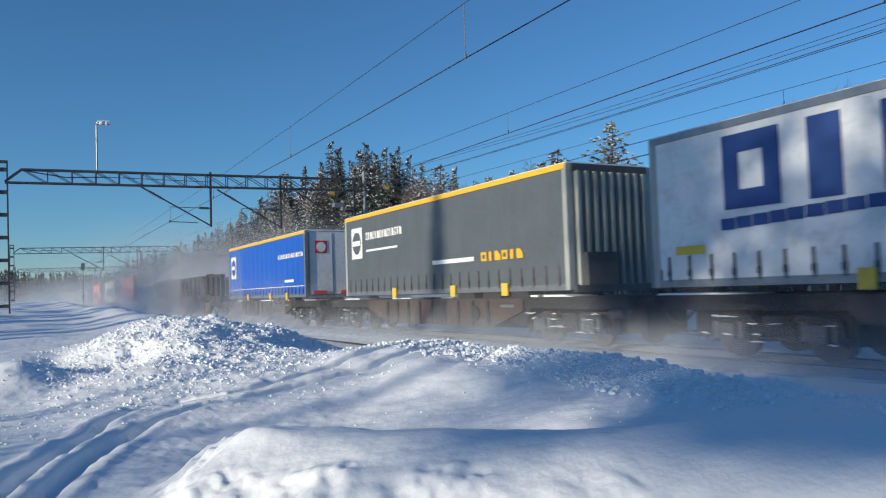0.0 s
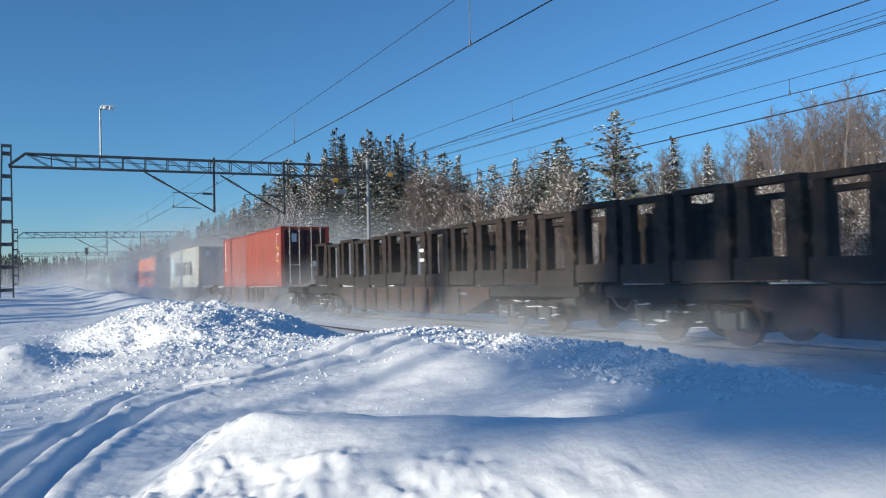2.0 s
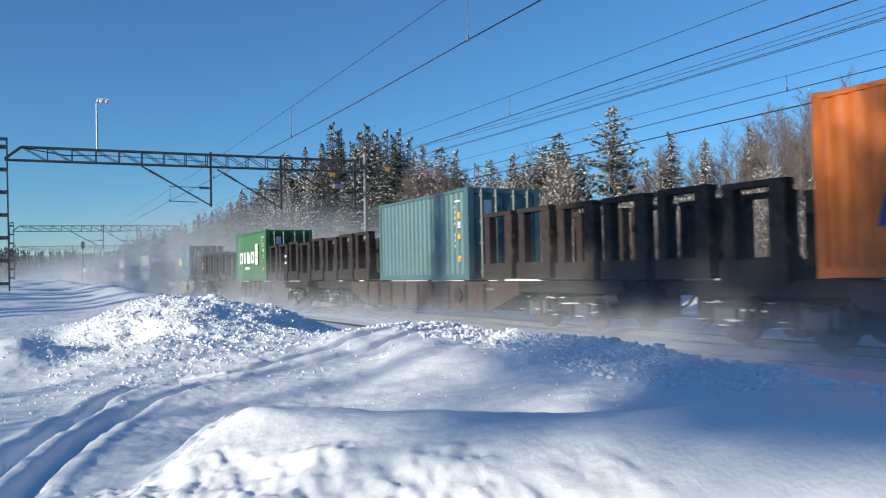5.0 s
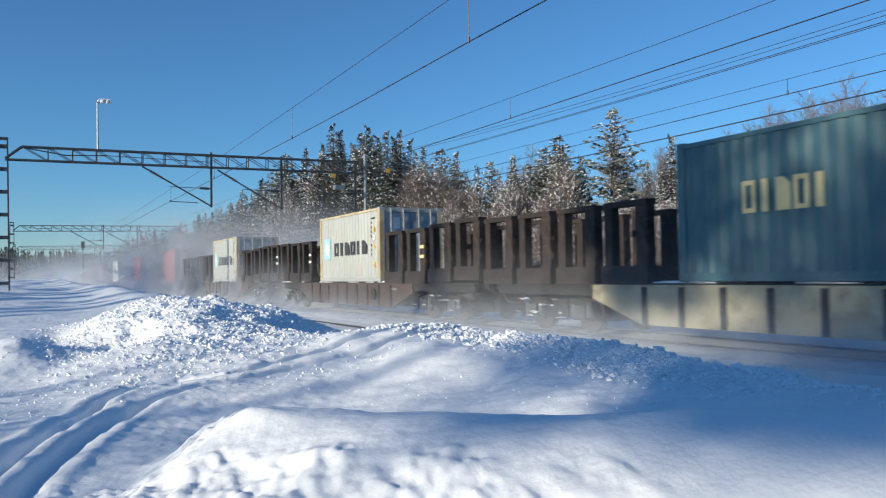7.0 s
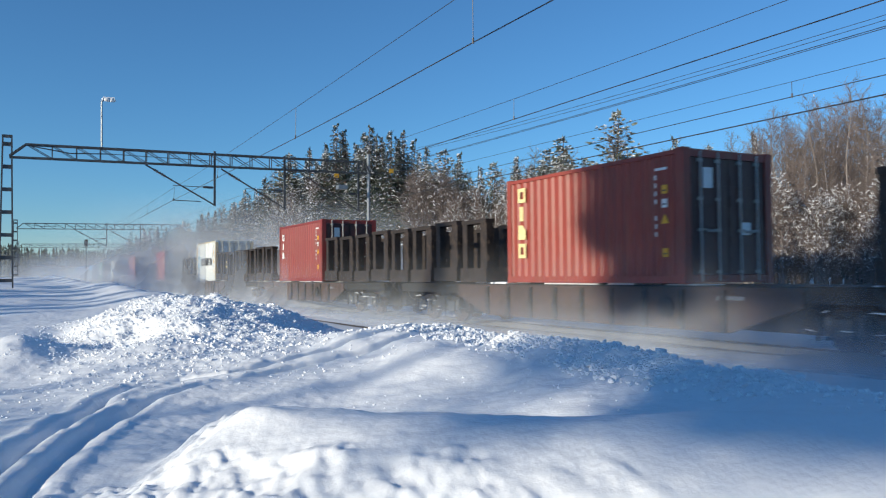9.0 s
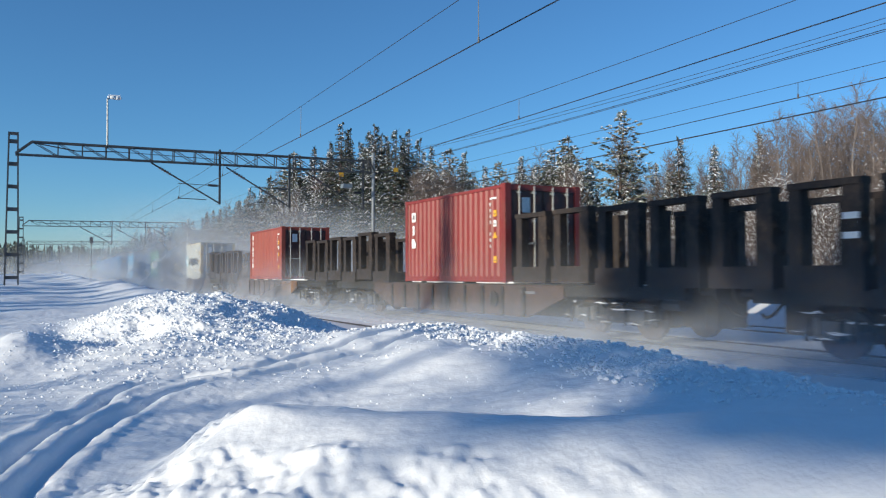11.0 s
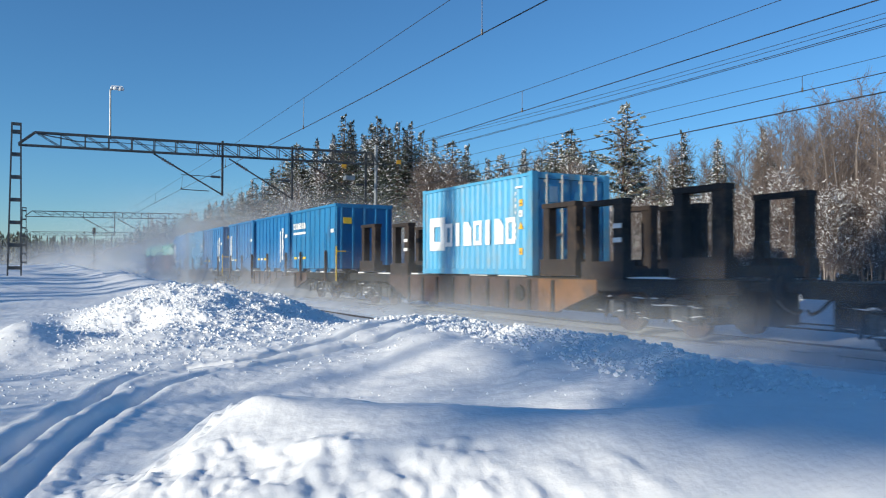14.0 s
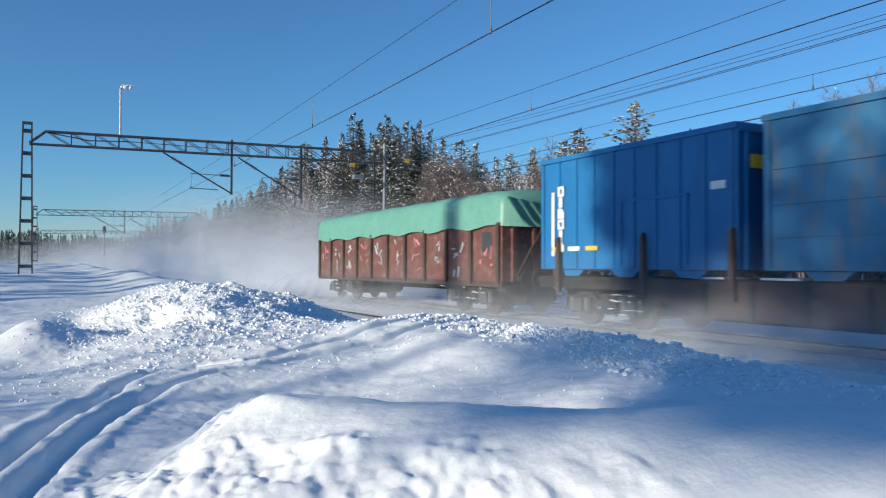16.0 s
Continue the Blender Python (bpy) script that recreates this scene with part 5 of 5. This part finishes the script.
def tarp_wagon(s0, length):
    root = thing("open_wagon", "red brown open wagon with sprayed sides under a green tarpaulin", "rail wagon", "wagons of the train")
    h = length / 2
    z0, z1 = 0.95, 2.5
    for sx in (-1, 1):
        part("side_wall", Shape().box(sx * 1.3 - 0.03, sx * 1.3 + 0.03, -h, h, z0, z1), WAGON_RED, root, "rusty sprayed side wall")
        for i in range(11):
            y = -h + 0.15 + (length - 0.3) * i / 10
            part("side_post", Shape().box(sx * 1.36 - 0.05, sx * 1.36 + 0.05, y - 0.07, y + 0.07, z0 - 0.08, z1), RUST, root)
        part("sill", Shape().box(sx * 1.3 - 0.06, sx * 1.3 + 0.06, -h, h, z0 - 0.15, z0), RUST, root)
        part("top_rail", Shape().box(sx * 1.32 - 0.07, sx * 1.32 + 0.07, -h, h, z1 - 0.05, z1 + 0.03), RUST, root)
    rng = random.Random(8)
    for i in range(10):
        yc = -h + 0.9 + (length - 0.3) * i / 10
        sp = Shape()
        for k in range(6):
            z = rng.uniform(z0 + 0.25, z1 - 0.35)
            y = yc + rng.uniform(-0.4, 0.25)
            sp.bar((-1.336, y, z), (-1.336, y + rng.uniform(-0.15, 0.3), z + rng.uniform(-0.35, 0.35)), rng.uniform(0.03, 0.08))
        part("sprayed_marks", sp, SILVERPAINT if i % 3 else PINK, root, "sprayed pale strokes")
    part("notice_board", Shape().box(-1.345, -1.33, -h + 0.55, -h + 1.05, z1 - 0.75, z1 - 0.2), CHARCOAL, root)
    for e in (-1, 1):
        w = Shape()
        w.box(-1.27, 1.27, e * (h - 0.03) - 0.03, e * (h - 0.03) + 0.03, z0, z1)
        for x in (-1.0, -0.35, 0.35, 1.0):
            w.box(x - 0.06, x + 0.06, e * (h + 0.05) - 0.05, e * (h + 0.05) + 0.05, z0, z1)
        part("end_wall", w, WAGON_RED, root)
        part("end_brace", Shape().bar((-0.95, e * (h + 0.1), z0 + 0.1), (-0.1, e * (h + 0.1), z1 - 0.1), 0.06), RUST, root)
        for sx in (-0.875, 0.875):
            part("buffer", Shape().tube((sx, e * h, 1.03), (sx, e * (h + 0.5), 1.03), 0.09).tube((sx, e * (h + 0.5), 1.03), (sx, e * (h + 0.56), 1.03), 0.22, k=16), UNDER, root)
    part("floor", Shape().box(-1.27, 1.27, -h, h, z0 - 0.12, z0 + 0.02).box(-0.3, 0.3, -h, h, 0.6, z0 - 0.1), UNDER, root)
    bogie(root, -h + 2.2)
    bogie(root, h - 2.2)
    ride(root, s0 + h)
    # the tarpaulin, a sagging cover hung over the sides
    cover = thing("tarpaulin", "mint green tarpaulin pulled over the open wagon", "tarpaulin")
    s = Shape()
    n, prof = 64, [(-1.42, 2.42), (-1.41, 2.62), (-1.40, 2.95), (-1.36, 3.25), (-1.15, 3.4), (-0.4, 3.46), (0.4, 3.46), (1.15, 3.4), (1.4, 2.95), (1.42, 2.42)]
    for i in range(n + 1):
        t = i / n
        y = -h - 0.12 + (length + 0.24) * t
        tuck = 0.3 * (step(0.03, 0.0, t) + step(0.97, 1.0, t))
        for k, (x, z) in enumerate(prof):
            wv = 0.03 * math.sin(7 * t * 6.28 + k) + 0.02 * math.sin(23 * t * 6.28 + 2 * k) + rng.uniform(-0.008, 0.008)
            low = 1 if k in (0, 9) else 0
            s.v.append((x + wv * 0.5 + (0.12 * tuck if x < 0 else -0.12 * tuck), y, z + wv * (0.5 if 2 < k < 7 else 0.2) + (0.05 * math.sin(40 * t) if low else 0) - 0.3 * float(tuck) * (1 if 2 < k < 7 else 0)))
    m = len(prof)
    for i in range(n):
        for k in range(m - 1):
            a = i * m + k
            s.f.append((a, a + m, a + m + 1, a + 1))
    s.f += [tuple(range(m)), tuple(n * m + m - 1 - k for k in range(m))]
    part("cover_sheet", s, T_GREEN, cover, smooth=True)
    f = Shape()
    for k in range(7):
        x0 = -1.25 + k * 0.36
        f.bar((x0, -h - 0.13, 3.2 - 0.05 * k), (x0 + 0.5, -h - 0.16, 2.5), 0.07, 0.03)
    part("gathered_fold", f, T_GREEN, cover)
    ride(cover, s0 + h)


def train():
    dark = "dark flat wagon with empty steel stanchion frames"
    # road trailers
    for yc in (2.6, 20.8, 39.4):
        flat_wagon(yc, SILL_BROWN, (), 17.8, "dark pocket wagon carrying a road trailer", low=0.35)
    trailer(-2.25, 13.64, T_WHITE, "white curtain sided trailer with navy lettering blocks", STEEL_GREY, white_livery, True)
    trailer(14.05, 13.65, T_GREY, "slate grey curtain sided trailer with amber top rail", ORANGE_YELLOW, grey_livery, True)
    trailer(32.45, 13.9, T_BLUE, "bright blue curtain sided trailer with amber top rail", ORANGE_YELLOW, blue_livery, False)
    # stanchion wagons
    def span(a, b):
        return [b - 0.75 - 1.47 * k for k in range(int((b - a) / 1.47))]
    def sparse(s0, *offs):
        return [s0 - o for o in offs]
    stakes = span(48.2, 85.4) + sparse(152.6, *[1.0 + 1.6 * k for k in range(6)]) + sparse(172.9, *[1.0 + 1.6 * k for k in range(8)])
    for s0 in (193.15, 213.05, 233.13, 273.2, 293.4, 313.55):
        stakes += sparse(s0, *[1.15 + 1.6 * k for k in range(8)])
    for s0 in (253.12, 333.71, 353.84, 373.69):
        stakes += sparse(s0, *[(4.4 if s0 < 334 else 2.85) + 1.56 * k for k in range(6)])
    stakes += sparse(393.65, 1.1, 2.7, 5.4) + [401.4, 404.2]
    centres = [57.4, 77.0, 96.5, 116.4, 136.3, 156.2, 176.1, 196.17, 216.08, 236.16, 256.15, 276.25, 296.4, 316.6, 336.74, 356.87, 376.72, 396.68]
    sills = [SILL_BROWN, SILL_BROWN, SILL_BROWN, SILL_BROWN, SILL_BROWN, SILL_BROWN, SILL_BROWN, SILL_CREAM, SILL_BROWN, SILL_BROWN, SILL_BROWN, SILL_BROWN, SILL_BROWN, SILL_BROWN, SILL_ORANGE, SILL_ORANGE, SILL_CREAM, SILL_ORANGE]
    for c, s in zip(centres, sills):
        own = [y for y in stakes if abs(y - c) < 9.95]
        col = "cream" if s is SILL_CREAM else "faded orange" if s is SILL_ORANGE else "brown"
        flat_wagon(c, s, own, 19.3, f"{col} container wagon with dark steel stanchion frames" if own else f"{col} container wagon with a bare snowy deck", hoops=(7.6, 9.2) if c in (96.5, 116.4) else ())
    container(90.4, 12.19, 2.896, C_RED, "oxide red forty foot container with white lettering blocks", DOOR_MAROON_SHADED, stacked(6, WHITE))
    # bluish grey doors: the end's shade is put into the paint colour
    container(110.27, 12.19, 2.896, C_CREAM, "pale grey forty foot container with star emblem", mat("shaded_grey_door_paint", (0.3, 0.34, 0.38), 0.5, 0, 0.2, 1.2, (0.2, 0.14, 0.1), 0.4), star_brand)
    # doors in a browner orange that paints in the shade on this end
    container(130.21, 12.19, 2.896, C_ORANGE, "orange forty foot container with navy emblem", paint("shaded_orange_door_paint", (0.36, 0.08, 0.02)), orange_brand)
    container(153.1, 6.06, 2.591, C_TEAL, "grey teal twenty foot container", None, None)
    container(173.2, 6.06, 2.591, C_DKGREEN, "bottle green twenty foot container with white lettering blocks", DOOR_GREEN_SHADED, green_brand)
    container(193.15, 6.06, 2.591, C_TEAL, "grey teal twenty foot container with cream lettering blocks", DOOR_TEAL_SHADED, cream_brand)
    for s0 in (213.05, 233.13, 353.84):
        # same doors, pale paint with the end's shade in its colour
        container(s0, 6.06, 2.591, C_CREAM, "pale grey twenty foot container with star emblem", mat("shaded_grey_door_paint", (0.3, 0.34, 0.38), 0.5, 0, 0.2, 1.2, (0.2, 0.14, 0.1), 0.4), star_brand)
    container(253.12, 6.06, 2.591, C_RED, "oxide red twenty foot container with cream lettering blocks", DOOR_MAROON_SHADED, stacked(4, GOLDEN, 0.42, 0.36, 0.46))
    container(273.2, 6.06, 2.591, C_DARKRED, "maroon twenty foot container with white lettering blocks", DOOR_MAROON_SHADED, stacked(3, WHITE, 0.55, 0.3, 0.42))
    container(293.4, 6.06, 2.591, C_WHITEGREY, "weathered white twenty foot container", None, star_brand)
    container(313.55, 6.06, 2.591, C_DARKRED, "maroon twenty foot container with white lettering blocks", DOOR_MAROON_SHADED, stacked(3, WHITE, 0.55, 0.3, 0.42))
    container(333.71, 6.06, 2.591, C_RED, "oxide red twenty foot container with white lettering blocks", DOOR_MAROON_SHADED, stacked(6, WHITE))
    container(373.69, 6.06, 2.591, C_GREEN, "bright green twenty foot container with white lettering blocks", DOOR_GREEN_SHADED, green_brand)
    container(393.65, 6.06, 2.591, C_SKY, "faded sky blue twenty foot container with white blocks", None, blue_brand)
    # blue boxes on two long wagons
    flat_wagon(417.2, SILL_BROWN, (), 20.0, "red brown stake wagon loaded with blue boxes", low=0.42, posts=(-8.6, -5.2, -2.9, 0.4, 3.6, 5.9, 8.8))
    flat_wagon(438.2, SILL_BROWN, (), 20.0, "red brown stake wagon loaded with blue boxes", low=0.42, posts=(-8.6, -5.2, -2.9, 0.4, 3.6, 5.9, 8.8))
    for s0, ln, p, tx, old, lab in ((407.55, 6.1, B_BLUE_DULL, "row", False, "dull blue ribbed steel box"), (414.05, 6.2, B_BLUE, "stack", False, "bright blue ribbed steel box"), (420.75, 6.1, B_BLUE, "stack_far", False, "bright blue ribbed steel box"),
                                    (428.5, 6.15, B_BLUE, "stack", False, "bright blue ribbed steel box"), (435.0, 6.2, B_BLUE_OLD, None, True, "faded rusty blue steel box"), (441.75, 6.1, B_BLUE, "stack_far", False, "bright blue ribbed steel box")):
        waste_box(s0, ln, p, lab + " with white lettering blocks" if tx else lab, tx, old, not old)
    tarp_wagon(449.5, 15.2)


train()


# ---- blowing snow ----
def dust_material(name, density, scale, power, tone_=(0.62, 0.66, 0.72), ends=False):
    """White powder, thinning upwards and broken by clouds of noise."""
    m = bpy.data.materials.new(name)
    m.use_nodes = True
    nt = m.node_tree
    N, Lk = nt.nodes.new, nt.links.new
    nt.nodes.remove(nt.nodes["Principled BSDF"])
    tc = N("ShaderNodeTexCoord")
    sep = N("ShaderNodeSeparateXYZ")
    Lk(tc.outputs["Generated"], sep.inputs[0])
    inv = N("ShaderNodeMath")
    inv.operation = "SUBTRACT"
    inv.inputs[0].default_value = 1.0
    Lk(sep.outputs[2], inv.inputs[1])
    pw = N("ShaderNodeMath")
    pw.operation = "POWER"
    Lk(inv.outputs[0], pw.inputs[0])
    pw.inputs[1].default_value = power
    nz = N("ShaderNodeTexNoise")
    nz.inputs["Scale"].default_value, nz.inputs["Detail"].default_value = scale, 5
    Lk(tc.outputs["Object"], nz.inputs["Vector"])
    mr = N("ShaderNodeMapRange")
    mr.inputs[1].default_value, mr.inputs[2].default_value = 0.3, 0.7
    mr.inputs[3].default_value, mr.inputs[4].default_value = 0.45 * density, 1.3 * density
    Lk(nz.outputs[0], mr.inputs[0])
    mu = N("ShaderNodeMath")
    mu.operation, mu.use_clamp = "MULTIPLY", True
    Lk(pw.outputs[0], mu.inputs[0])
    Lk(mr.outputs[0], mu.inputs[1])
    if ends:      # thins out towards both ends
        back, bow, wide, tip = N("ShaderNodeMath"), N("ShaderNodeMath"), N("ShaderNodeMath"), N("ShaderNodeMath")
        back.operation, back.inputs[0].default_value = "SUBTRACT", 1.0
        Lk(sep.outputs[0], back.inputs[1])
        bow.operation = wide.operation = tip.operation = "MULTIPLY"
        Lk(back.outputs[0], bow.inputs[0])
        Lk(sep.outputs[0], bow.inputs[1])
        wide.inputs[1].default_value, wide.use_clamp = 4.5, True
        Lk(bow.outputs[0], wide.inputs[0])
        Lk(wide.outputs[0], tip.inputs[0])
        Lk(mu.outputs[0], tip.inputs[1])
        mu = tip
    tr, df, tl, ad, mx = N("ShaderNodeBsdfTransparent"), N("ShaderNodeBsdfDiffuse"), N("ShaderNodeBsdfTranslucent"), N("ShaderNodeMixShader"), N("ShaderNodeMixShader")
    df.inputs[0].default_value = tl.inputs[0].default_value = (*tone_, 1)
    ad.inputs[0].default_value = 0.4
    Lk(df.outputs[0], ad.inputs[1])
    Lk(tl.outputs[0], ad.inputs[2])
    Lk(mu.outputs[0], mx.inputs[0])
    Lk(tr.outputs[0], mx.inputs[1])
    Lk(ad.outputs[0], mx.inputs[2])
    Lk(mx.outputs[0], nt.nodes["Material Output"].inputs["Surface"])
    return m


DUST_NEAR = dust_material("blown_snow_dense", 0.48, 0.45, 1.7)
DUST_HIGH = dust_material("blown_snow_thin", 0.28, 0.3, 1.5)
HAZE = dust_material("hanging_snow_haze", 0.85, 0.15, 1.2, (0.8, 0.84, 0.9), True)


def dust():
    rng = random.Random(4)
    for k in range(16):
        y0 = 30 * k
        for name, material, x, top, lean, z0 in (("snow_plume", DUST_NEAR, -2.6, 0.8, 0.7, -0.06), ("snow_plume", DUST_NEAR, -1.9, 1.1, 0.4, -0.06), ("snow_veil", DUST_HIGH, -1.6, 2.4, 0.2, -0.05)):
            s = Shape()
            n = 40
            for i in range(n + 1):
                y = -15 + 30 * i / n
                w = 0.12 * math.sin(y * 0.5 + k) + 0.04 * math.sin(y * 1.9 + 2 * k) if 0 < i < n else 0
                for j in range(5):
                    f = j / 4
                    s.v.append((x + lean * f + w * (1 - f) * 0.8 * -1 - 0.5 * (1 - f) ** 2, y, z0 + top * f))
                if i:
                    for j in range(4):
                        a = (i - 1) * 5 + j
                        s.f.append((a, a + 5, a + 6, a + 1))
            ob = thing("snow_cloud", "thin cloud of powder snow whirled up by the train", "snow cloud", "whirled snow")
            part(name, s, material, ob, smooth=True, fix=False)
            ride(ob, y0 + 8)
    for y, x0, x1, top in ((34, 8.0, 22, 2.8), (42, 7.0, 26, 5.5), (51, 4, 29, 7.0), (61, 2, 32, 8.5), (74, 0, 34, 7.0), (91, -3, 36, 5.5), (115, -7, 40, 5.5), (155, -14, 46, 6.5)):
        s = Shape()
        for i in range(25):
            f = i / 24
            for j in range(5):
                s.v.append((x0 + (x1 - x0) * f, y + 0.4 * (x1 - x0) * (0.5 - f) + 0.8 * math.sin(f * 3.1 + y), -0.1 + top * j / 4))
            if i:
                for j in range(4):
                    a = (i - 1) * 5 + j
                    s.f.append((a, a + 5, a + 6, a + 1))
        ob = thing("snow_haze", "haze of fine snow hanging over the line", "snow haze", "hanging snow haze")
        part("haze_veil", s, HAZE, ob, smooth=True, fix=False)


dust()


def motions():
    for ob, y0 in MOVERS:
        rows = []
        for t in (0, 2, 4, 6, 8, 10, 12, 14, 16):
            rows.append((t, pose(FAR, y0 - 26.86 * t - 0.0084 * t * t, 0)))
        walk(ob, rows)


motions()
